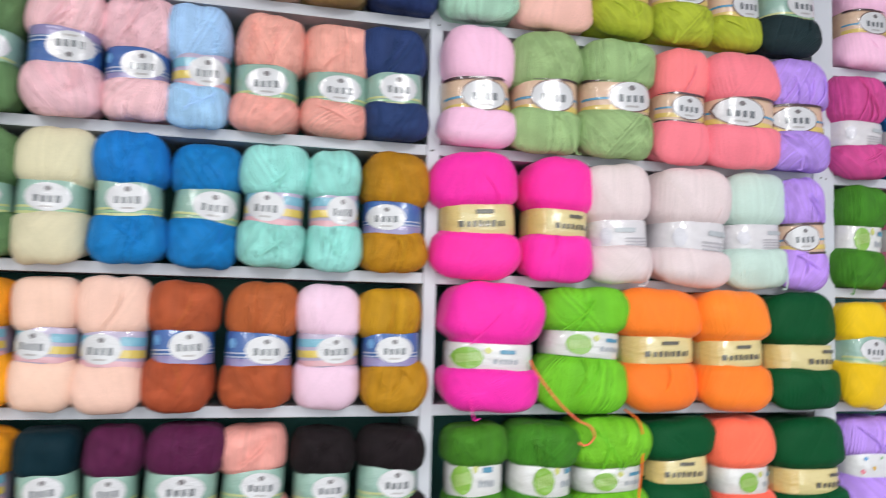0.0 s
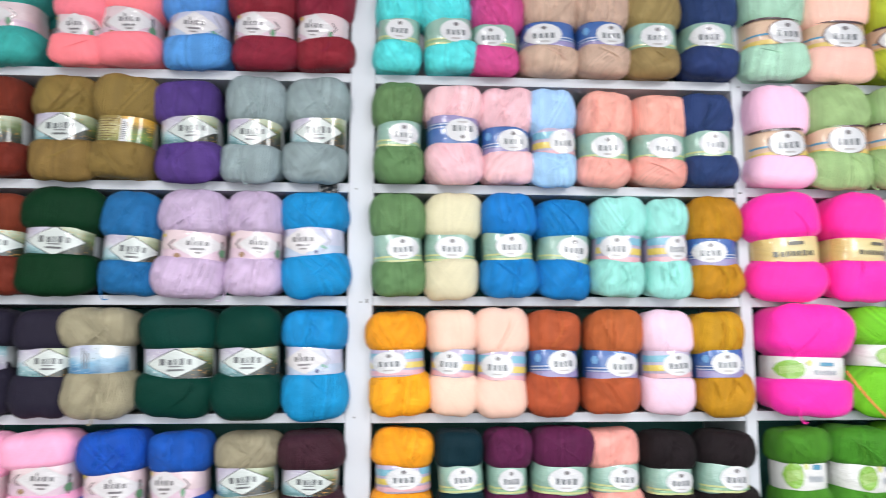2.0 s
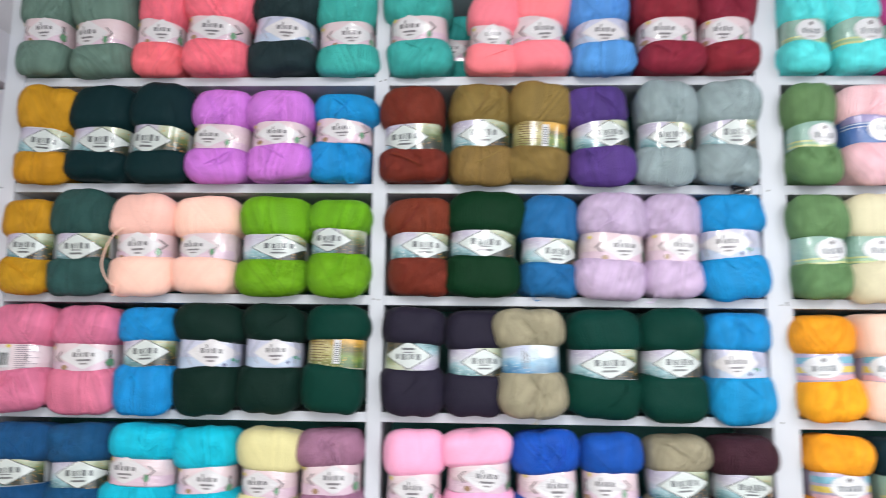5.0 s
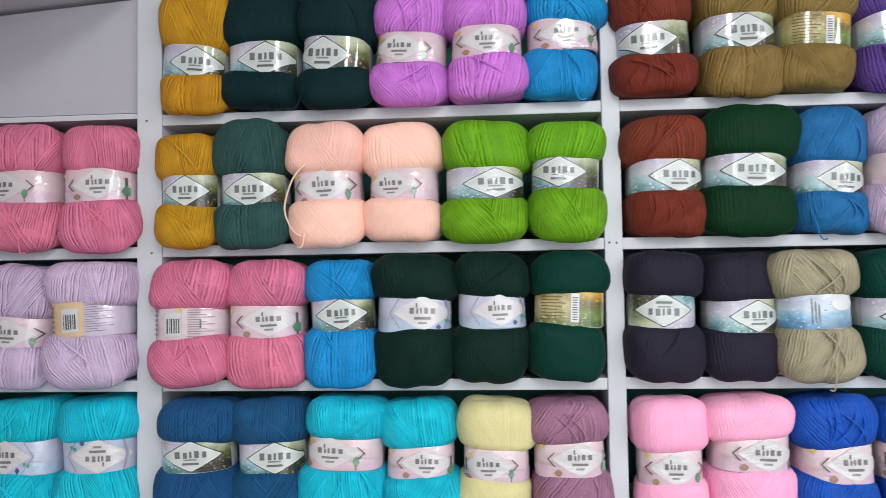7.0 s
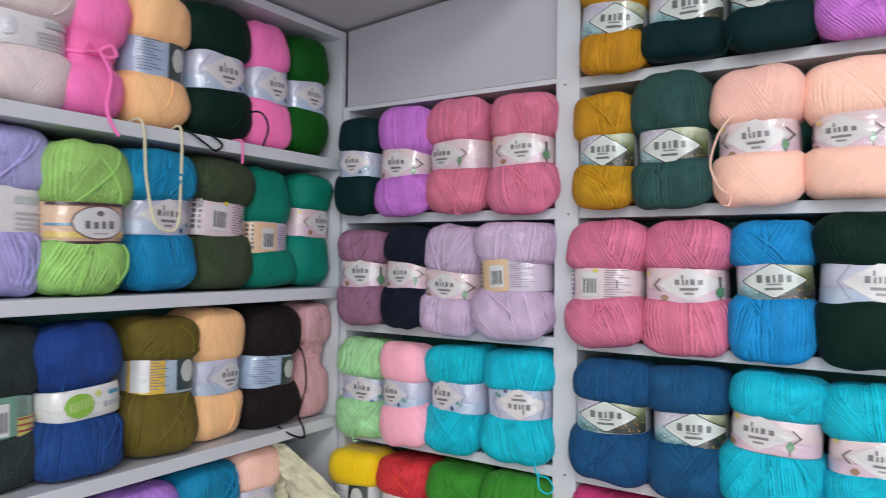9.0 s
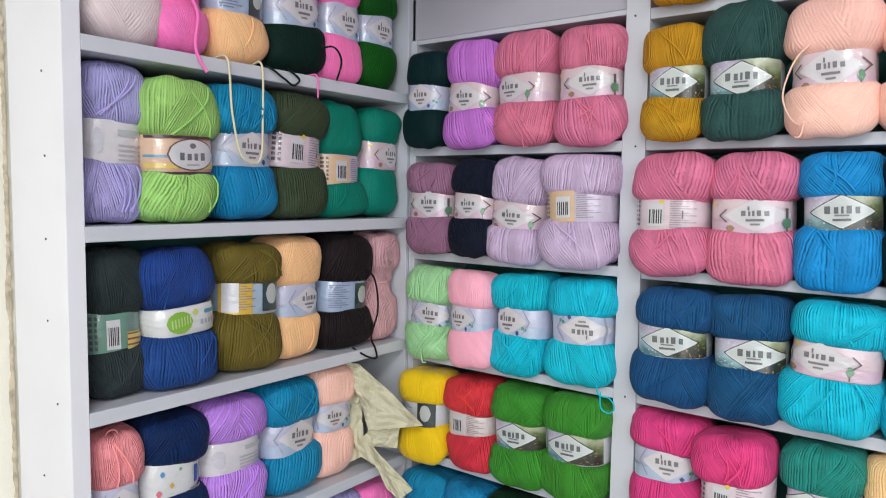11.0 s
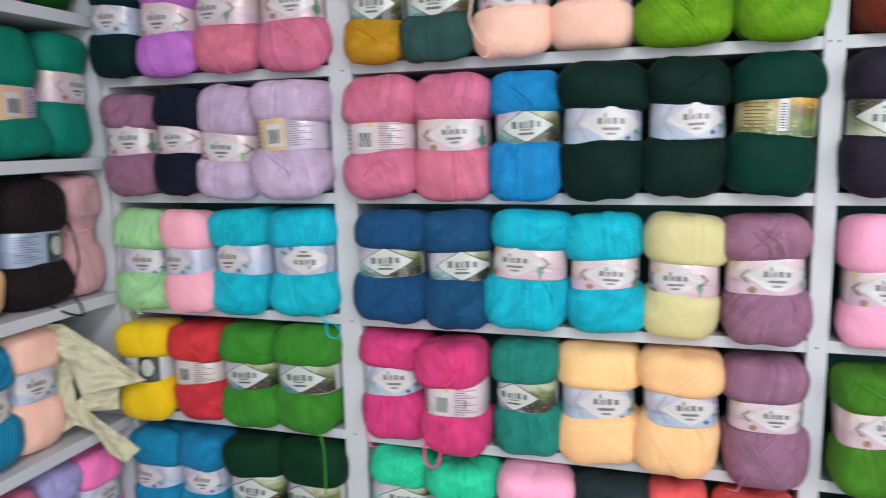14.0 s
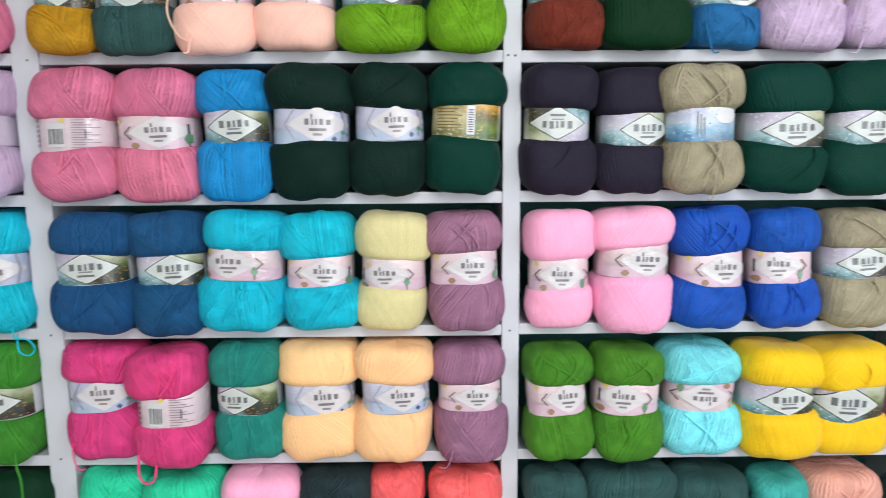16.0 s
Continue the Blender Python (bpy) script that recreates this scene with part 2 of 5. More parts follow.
YARNS = {
    "amber": (220, 144, 24), "apricot": (238, 188, 136), "aqua": (108, 200, 212), "aubergine": (40, 36, 52),
    "beige": (180, 152, 136), "black_brown": (35, 28, 31), "black_green": (10, 39, 32), "black_teal": (8, 40, 44),
    "blossom": (228, 178, 206), "blue": (8, 109, 174), "blush": (190, 102, 130), "bottle_green": (2, 78, 42),
    "bright_green": (98, 170, 32), "brown": (112, 44, 30), "bubble_pink": (255, 174, 212), "candy_hot": (240, 116, 182),
    "candy_pink": (252, 176, 198), "charcoal": (48, 58, 60), "coral": (248, 128, 138), "coral_orange": (255, 108, 84),
    "coral_pink": (238, 108, 125), "coral_red": (236, 96, 104), "cornflower": (74, 130, 196), "cream": (240, 232, 196),
    "cyan": (0, 164, 186), "dark_petrol": (18, 74, 118), "dark_slate": (36, 54, 58), "deep_green": (12, 82, 22),
    "deep_navy": (12, 38, 84), "deep_teal": (28, 128, 118), "dusty_pink": (188, 144, 150), "emerald": (0, 56, 47),
    "forest": (94, 128, 84), "fuchsia": (196, 54, 112), "green": (62, 124, 30), "grey_blue": (128, 143, 146),
    "grey_green": (98, 124, 114), "hot_pink": (248, 42, 168), "indigo": (24, 62, 124), "jade": (0, 116, 98),
    "khaki": (124, 101, 54), "leaf_green": (54, 128, 38), "light_blue": (160, 198, 236), "light_green": (150, 202, 146),
    "lilac": (176, 156, 184), "lime": (92, 145, 10), "lime_yellow": (158, 170, 48), "magenta": (186, 66, 130),
    "maroon": (128, 32, 52), "maroon_black": (62, 34, 46), "mauve": (140, 98, 124), "midnight": (20, 28, 46),
    "mint": (142, 208, 198), "mustard": (168, 121, 18), "navy": (42, 62, 108), "navy_teal": (9, 42, 52),
    "ocean": (4, 114, 156), "olive": (104, 92, 36), "olive_brown": (142, 122, 78), "olive_dark": (62, 76, 54),
    "orange": (255, 124, 36), "orchid": (174, 102, 186), "orchid_light": (170, 120, 205), "pale_mint": (178, 222, 198),
    "pale_peach": (234, 184, 170), "pale_pink": (238, 202, 224), "pale_yellow": (248, 240, 176), "peach": (250, 208, 188),
    "periwinkle": (150, 144, 192), "petrol": (22, 92, 150), "pine": (5, 50, 27), "plum": (90, 31, 71),
    "purple": (78, 54, 122), "red": (192, 46, 45), "rose": (230, 184, 192), "rosy_brown": (196, 142, 128),
    "royal_blue": (8, 66, 158), "rust": (160, 78, 42), "sage": (138, 164, 112), "pink_salmon": (240, 148, 150), "salmon": (234, 164, 152),
    "sea_green": (32, 184, 140), "sky": (10, 122, 178), "slate": (46, 82, 80), "spring_green": (136, 180, 98),
    "taupe": (142, 134, 112), "teal": (52, 152, 146), "turquoise": (84, 204, 208), "violet": (168, 132, 214),
    "white_mint": (204, 228, 218), "white_pink": (232, 214, 216), "yellow": (204, 166, 6),
}
SMOOTH = {"peach", "pale_peach", "white_pink", "white_mint", "hot_pink", "bubble_pink", "candy_pink", "apricot", "orange", "pine", "emerald",
          "black_green", "black_teal", "aubergine", "coral", "pale_pink", "yellow", "navy_teal", "coral_orange", "bottle_green", "blossom", "cream", "pale_yellow", "candy_hot", "jade", "deep_green"}
YARN_MATERIALS = {k: yarn_material(k, v, k in SMOOTH) for k, v in YARNS.items()}


# ---- building helpers ----
def mesh_of(name, bm, materials, smooth=False):
    me = bpy.data.meshes.new(name)
    bm.to_mesh(me)
    bm.free()
    for m in materials:
        me.materials.append(m)
    if smooth:
        me.shade_smooth()
    return me


def part(name, bm, material, parent, label="", smooth=False):
    ob = new(name, mesh_of(name, bm, [material], smooth))
    ob.parent = parent
    if label:
        tagged(ob, label=label)
    return ob


def box(x0, x1, y0, y1, z0, z1, bevel=0.0):
    bm = bmesh.new()
    bmesh.ops.create_cube(bm, size=1)
    for v in bm.verts:
        v.co = ((x0 + x1) / 2 + v.co.x * (x1 - x0), (y0 + y1) / 2 + v.co.y * (y1 - y0), (z0 + z1) / 2 + v.co.z * (z1 - z0))
    if bevel:
        bmesh.ops.bevel(bm, geom=bm.edges[:], offset=bevel, segments=2, affect="EDGES", profile=0.6)
    return bm


def structure(name, bm, material, label):
    return tagged(new(name, mesh_of(name, bm, [material])), label=label, category=name.split("_")[0], kind="structure")


# ---- the room ----
WY = 1.03            # front plane of the wall shelving
LX = -2.16           # front plane of the corner shelving
DEPTH, LDEPTH = 0.17, 0.145
structure("floor", box(-2.6, 2.6, -2.4, 1.4, -0.1, 0.0), FLOOR, "plain grey tiled shop floor")
structure("ceiling", box(-2.6, 2.6, -2.4, 1.4, 2.7, 2.8), WALL, "plain white painted shop ceiling")
structure("wall_north", box(-2.6, 2.6, WY + DEPTH + 0.012, 1.4, 0.0, 2.7), WALL, "white painted wall behind the yarn shelving")
structure("wall_west", box(-2.6, LX - LDEPTH - 0.012, -2.2, WY + DEPTH + 0.01, 0.0, 2.7), PLASTER, "cream plastered wall beside the corner shelving")
structure("wall_east", box(2.4, 2.6, -2.2, WY + DEPTH + 0.01, 0.0, 2.7), WALL, "plain white shop wall")
# out of view; its opening is assumed, to go with the front fill
front = tagged(new("wall_south"), label="plain white wall around an assumed opening behind the walk", category="wall", kind="structure")
part("pier", box(-2.6, -1.35, -2.4, -2.2, 0, 2.7), WALL, front)
part("pier", box(2.25, 2.6, -2.4, -2.2, 0, 2.7), WALL, front)
part("lintel", box(-1.35, 2.25, -2.4, -2.2, 2.5, 2.7), WALL, front)
soffit = box(LX - LDEPTH, -1.7465, 0.66, WY + DEPTH, 1.88, 2.0)
for v in soffit.verts:
    if v.co.z < 1.9:
        v.co.z += 0.075 * (v.co.x - LX)          # its underside rises a little away from the corner
structure("soffit", soffit, WALL, "low white boxed soffit above the shelving corner")
panel = box(LX + 0.004, -1.747, WY + 0.012, WY + 0.03, 1.738, 1.873)
for v in panel.verts:
    if v.co.z > 1.8:
        v.co.z += 0.075 * (v.co.x - LX)          # a narrow gap is left under the soffit
structure("panel", panel, PANEL, "white board panel closing the corner above the yarn")

# ---- wall shelving: uprights, boards and backs ----
PITCH, Z1, HALF = 0.1875, 1.912, 0.008
BAYS = {0: (-2.146, -1.746), 1: (-1.710, -1.095), 2: (-1.071, -0.455), 3: (-0.414, 0.203), 4: (0.222, 0.857), 5: (0.898, 1.52)}
POSTS = ((-1.746, -1.710), (-1.095, -1.071), (-0.455, -0.414), (0.203, 0.222), (0.857, 0.898), (1.52, 1.55))


def shelf_z(row):
    """Top of the board on which a row stands."""
    return Z1 - (row - 1) * PITCH + HALF


rng = random.Random(4)
unit = tagged(new("wall_shelving"), label="white laminate wall shelving with many open compartments", category="shelving")
for a, b in POSTS:
    part("upright", box(a, b, WY, WY + DEPTH, 0.0, 2.128, 0.0012), WHITE, unit)
part("upright", box(LX + 0.001, -2.146, WY + 0.004, WY + DEPTH, 0.0, 1.736, 0.001), WHITE, unit)
for bay, (a, b) in BAYS.items():
    for row in range(1, 11):
        if bay == 0 and row < 3:
            continue
        z = shelf_z(row) + rng.uniform(-0.001, 0.001)
        part("shelf_board", box(a, b, WY + 0.002, WY + DEPTH - 0.001, z - 2 * HALF, z, 0.0015), WHITE, unit)
    part("back_panel", box(a, b, WY + DEPTH, WY + DEPTH + 0.008, 0.1, 1.727 if bay == 0 else 1.908), BACK, unit, "sea-green hardboard back")
    if bay:
        part("back_panel", box(a, b, WY + DEPTH, WY + DEPTH + 0.008, 1.909, 2.09), WHITE, unit, "white back of the top row")
        part("top_board", box(a, b, WY + 0.002, WY + DEPTH - 0.001, 2.092, 2.127, 0.0015), WHITE, unit)
    else:
        part("shelf_board", box(a, b, WY + 0.006, WY + DEPTH - 0.001, 1.728, 1.736, 0.001), WHITE, unit)
for k in range(26):
    a, b = POSTS[k % 5]
    bm = bmesh.new()
    bmesh.ops.create_cone(bm, cap_ends=True, segments=10, radius1=0.0016, radius2=0.0013, depth=0.001,
                          matrix=pose(rng.uniform(a + 0.006, b - 0.006), WY - 0.0004, rng.choice([shelf_z(r) - 0.008 for r in range(1, 8)]) + rng.uniform(-0.003, 0.003), 90))
    part("screw", bm, SCREW, unit, "small dark screw head")

# ---- corner shelving ----
LROWS = {1: 1.642, 2: 1.416, 3: 1.189, 4: 0.967, 5: 0.745, 6: 0.525}
LY0, LY1 = 0.438, WY - 0.002
corner = tagged(new("corner_shelving"), label="white laminate corner shelving with long open shelves", category="shelving")
part("side_panel", box(LX - LDEPTH, LX, 0.416, LY0, 0.0, 1.872, 0.001), LIT_BOARD, corner, "white end board, its colour lightened for the light on it")
part("upright", box(LX - LDEPTH + 0.002, LX - 0.001, LY1, WY + 0.012, 0.0, 1.872, 0.001), WHITE, corner)
part("top_board", box(LX - LDEPTH + 0.009, LX - 0.001, LY0, LY1, 1.857, 1.8715, 0.001), WHITE, corner)
for row, z in LROWS.items():
    part("shelf_board", box(LX - LDEPTH + 0.009, LX, LY0, LY1, z - 0.019, z, 0.0015), WHITE, corner)
part("back_panel", box(LX - LDEPTH, LX - LDEPTH + 0.008, LY0, LY1, 0.1, 1.857), BACK, corner, "sea-green hardboard back")
for k in range(9):
    bm = bmesh.new()
    bmesh.ops.create_cone(bm, cap_ends=True, segments=10, radius1=0.0016, radius2=0.0013, depth=0.001,
                          matrix=pose(LX - rng.uniform(0.03, 0.12), 0.4156, 1.0 + 0.1 * k, 90))
    part("screw", bm, SCREW, corner, "small dark screw head")

def chipped_edge(seed):
    """A narrow rough seam of broken plaster where the end board meets the wall."""
    bm, r = bmesh.new(), random.Random(seed)
    face, y = LX - LDEPTH - 0.012, 0.4155
    last = None
    for k in range(240):
        z = 0.75 + k * 0.0052
        wide = 0.0025 + 0.006 * max(0.0, noise.noise((z * 14, seed, 0))) + r.uniform(0, 0.0018)
        deep = 0.0015 + 0.003 * r.random()
        ring = [bm.verts.new(p) for p in ((face, y, z), (face + deep, y, z), (face + deep * 0.6, y - wide * 0.6, z), (face, y - wide, z))]
        if last:
            for j in range(3):
                bm.faces.new((last[j], last[j + 1], ring[j + 1], ring[j]))
        last = ring
    return bm


structure("trim", chipped_edge(5), painted("chipped_plaster", (204, 190, 166), 0.9, 0.45, 60, 0.5), "rough chipped plaster seam beside the end board")

# ---- yarn skeins ----
SECTION = 3.1        # roundness of a skein's plan


def outline(count, half_w, half_d, power, a0, a1):
    """Points along a rounded-box plan between two angles, even along its length, with the length from the front."""
    fine = []
    for k in range(721):
        a = a0 + (a1 - a0) * k / 720
        s, c = math.sin(a), math.cos(a)
        fine.append((half_w * math.copysign(abs(s) ** (2 / power), s), -half_d * math.copysign(abs(c) ** (2 / power), c)))
    run = [0.0]
    for p, q in zip(fine, fine[1:]):
        run.append(run[-1] + math.dist(p, q))
    out, j = [], 0
    for k in range(count + 1):
        want = run[-1] * k / count
        while j < 719 and run[j + 1] < want:
            j += 1
        f = (want - run[j]) / max(1e-9, run[j + 1] - run[j])
        p, q = fine[j], fine[j + 1]
        out.append((p[0] + (q[0] - p[0]) * f, p[1] + (q[1] - p[1]) * f, want - run[-1] / 2))
    return out


PLAN = outline(104, 0.5, 0.5, SECTION, -1.9, 1.9) + outline(12, 0.5, 0.5, SECTION, 1.9, 2 * math.pi - 1.9)[1:-1]


def lobe_mesh(seed, strand, sag):
    """One wound end of a skein, 1 x 1 x 1, waist at z = 0: strands in crossing wraps, pulled in at the waist and tucked in at the end.
    sag: how far the front hangs over the board's edge."""
    r = random.Random(seed)
    rows = [(0.0, 0.74), (0.19, 0.76), (0.24, 0.83), (0.275, 0.895), (0.32, 0.95), (0.375, 0.978), (0.43, 0.99), (0.485, 0.997), (0.54, 1.0)]
    zc = r.uniform(0.56, 0.64)
    tip = r.uniform(0.27, 0.50)
    rows += [(zc + (1 - zc) * math.sin(math.pi / 2 * k / 15) ** 0.9, max(0.03, math.cos(math.pi / 2 * k / 15) ** tip)) for k in range(0, 16)]
    wraps = [(r.uniform(-0.20, 0.20), 0.0, 9.0)]
    for k in range(r.randint(2, 4)):
        wraps.append((r.choice((-1, 1)) * r.uniform(0.15, 0.75), r.uniform(-0.75, 0.75), r.uniform(0.06, 0.30)))
    dents = [(r.uniform(-0.6, 0.6), r.uniform(0.4, 0.95), r.uniform(0.14, 0.28), r.uniform(-0.040, 0.045)) for k in range(8)]
    off = Vector((seed * 3.1, seed * 1.7, 0))

    def across(k, p, z):
        slant, wz = wraps[k][0], z - 0.55
        return p * (1 - 0.35 * wz * wz) + slant * wz + 0.10 * slant * math.sin(2.2 * p)

    def wrap_at(p, z):
        top = 0
        for k, (slant, mid, half) in enumerate(wraps):
            if abs(across(k, p, z) - mid) < half * (1 + 0.10 * math.sin(9 * z + k)):
                top = k
        return top

    verts, spots = [], []
    for z, rad in rows:
        tuck = min(1.0, rad / 0.6)
        for x, y, u in PLAN:
            p = u if abs(u) < 1.35 else 0.0
            top = wrap_at(p, z)
            q = across(top, p, z)
            f = (q / strand + 0.18 * noise.noise((q * 9, z * 2, seed))) % 1.0
            d = 0.0075 * (1 - (2 * f - 1) ** 2) * tuck + 0.018 * top / len(wraps)
            d += 0.075 * noise.noise(Vector((x * 2.4, z * 2.2, y)) + off) * (0.4 + 0.6 * min(1, z / 0.4))
            for du, dz, dr, dd in dents:
                g = ((p - du) ** 2 + (z - dz) ** 2) / dr ** 2
                if g < 4:
                    d += dd * math.exp(-g)
            s = (rad + d) if z > 0.23 else rad
            lift = 0.05 * noise.noise(Vector((x * 3, y * 2, 5)) + off) * z
            drop = sag * min(1.0, max(0.0, (-y * rad - 0.12) / 0.16)) * max(0.0, z - 0.4) / 0.6
            verts.append((x * s, y * s, z * (1 + lift * 0.8) + drop))
            spots.append((p, z))
    n = len(PLAN)
    faces, maps = [], []
    for i in range(len(rows) - 1):
        for j in range(n):
            a, b = i * n + j, i * n + (j + 1) % n
            face = (a, b, b + n, a + n)
            faces.append(face)
            k = wrap_at((spots[a][0] + spots[b][0]) / 2, (spots[a][1] + spots[a + n][1]) / 2)
            maps += [(across(k, *spots[v]) / strand + 17 * k, (spots[v][1] - wraps[k][0] * spots[v][0]) * 9) for v in face]
    last = (len(rows) - 1) * n
    faces.append(tuple(last + j for j in range(n)))
    maps += [(0.5, 0.0)] * n
    top = max(v[2] for v in verts) - sag * 0.9
    me = bpy.data.meshes.new("yarn_lobe")
    me.from_pydata([(x, y, z / top) for x, y, z in verts], [], faces)
    lay = me.uv_layers.new(name="strands")
    lay.data.foreach_set("uv", np.array(maps, dtype=np.float32).ravel())
    me.shade_smooth()
    me.materials.append(None)
    return me


LOBES = [lobe_mesh(k, (0.030, 0.036, 0.046)[k % 3], 0.0) for k in range(14)]
LOW_LOBES = [lobe_mesh(20 + k, (0.030, 0.036, 0.046)[k % 3], 0.04 + 0.022 * (k % 6)) for k in range(14)]
HIGH_LOBES = [lobe_mesh(40 + k, (0.030, 0.036, 0.046)[k % 3], 0.02 * (k % 4)) for k in range(14)]

# ---- paper bands: a sleeve, and flat printed shapes on its face ----
BW, BD, BP = 0.425, 0.42, 2.9


def face_y(x, lift):
    return -(BD + lift) * max(0.0, 1 - abs(x / (BW + lift)) ** BP) ** (1 / BP)


def sleeve_bm():
    bm = bmesh.new()
    ring = outline(48, BW, BD, BP, -math.pi, math.pi)[:-1]
    n = len(ring)
    levels = [(-0.5, 0.985), (-0.47, 1.0), (0.0, 1.012), (0.47, 1.0), (0.5, 0.985), (0.5, 0.955), (-0.5, 0.955)]
    grid = [[bm.verts.new((x * s, y * s, z)) for x, y, _ in ring] for z, s in levels]
    for i in range(len(levels)):
        a, b = grid[i], grid[(i + 1) % len(levels)]
        for j in range(n):
            bm.faces.new((a[j], a[(j + 1) % n], b[(j + 1) % n], b[j]))
    return bm


def shape(bm, x0, x1, low, high, lift):
    """A flat printed shape on the sleeve's face: low(x) and high(x) bound it."""
    x0, x1 = max(x0, -0.425), min(x1, 0.425)
    if x1 - x0 < 0.004:
        return
    count = max(2, int((x1 - x0) / 0.03) + 1)
    pairs = []
    for k in range(count + 1):
        x = x0 + (x1 - x0) * k / count
        y = face_y(x, lift) * 1.012
        lo, hi = low(x), high(x)
        if hi - lo < 0.004:
            hi = lo + 0.004
        pairs.append((bm.verts.new((x, y, lo)), bm.verts.new((x, y, hi))))
    for (a, b), (c, d) in zip(pairs, pairs[1:]):
        bm.faces.new((a, c, d, b))


def rect(x0, x1, z0, z1, lift=0.010):
    bm = bmesh.new()
    shape(bm, x0, x1, lambda x: z0, lambda x: z1, lift)
    return bm


def rects(items, lift=0.010):
    bm = bmesh.new()
    for x0, x1, z0, z1 in items:
        shape(bm, x0, x1, lambda x: z0, lambda x: z1, lift)
    return bm


def oval(cx, cz, rx, rz, lift=0.014):
    bm = bmesh.new()
    f = lambda x: rz * math.sqrt(max(0.0, 1 - ((x - cx) / rx) ** 2))
    shape(bm, cx - rx, cx + rx, lambda x: cz - f(x), lambda x: cz + f(x), lift)
    return bm


def diamond(cx, cz, rx, rz, lift=0.014):
    bm = bmesh.new()
    f = lambda x: rz * (1 - abs(x - cx) / rx) ** 0.85 if abs(x - cx) < rx else 0.0
    shape(bm, cx - rx, cx + rx, lambda x: cz - f(x), lambda x: cz + f(x), lift)
    return bm


def bars(cx, cz, width, tall, shares, lift=0.020):
    """A word shown as a row of plain bars of uneven width and height."""
    out, x, total = [], cx - width / 2, sum(shares)
    for k, share in enumerate(shares):
        w = width * share / total
        out.append((x + w * 0.20, x + w * 0.78, cz - tall / 2, cz + tall * (0.5, 0.36, 0.44)[k % 3]))
        x += w
    return rects(out, lift)


def bar(cx, cz, width, tall, lift=0.020):
    return rect(cx - width / 2, cx + width / 2, cz - tall / 2, cz + tall / 2, lift)


def chevron(cx, rx, rz, side, lift=0.018, thick=0.03, inner=0.70):
    """One arrow-like bracket beside the emblem."""
    bm = bmesh.new()
    a, b = cx + side * rx, cx + side * rx * inner
    a, b = max(-0.41, min(0.41, a)), max(-0.41, min(0.41, b))
    spots = [(b, rz), (a, 0.0), (b, -rz)]
    pairs = []
    for x, z in spots:
        xi = x - side * thick
        pairs.append((bm.verts.new((x, face_y(x, lift) * 1.012, z)), bm.verts.new((xi, face_y(xi, lift) * 1.012, z))))
    for (p, q), (s, t) in zip(pairs, pairs[1:]):
        bm.faces.new((p, q, t, s) if side > 0 else (p, s, t, q))
    return bm


def barcode(cx, cz, width, tall, r):
    out, x = [], cx - width / 2
    while x < cx + width / 2:
        w = r.uniform(0.008, 0.02)
        out.append((x, x + w, cz - tall / 2, cz + tall / 2))
        x += w + r.uniform(0.008, 0.018)
    return rects(out, 0.016)


INK, GREY, CARD = (48, 52, 58), (118, 112, 116), (226, 226, 230)


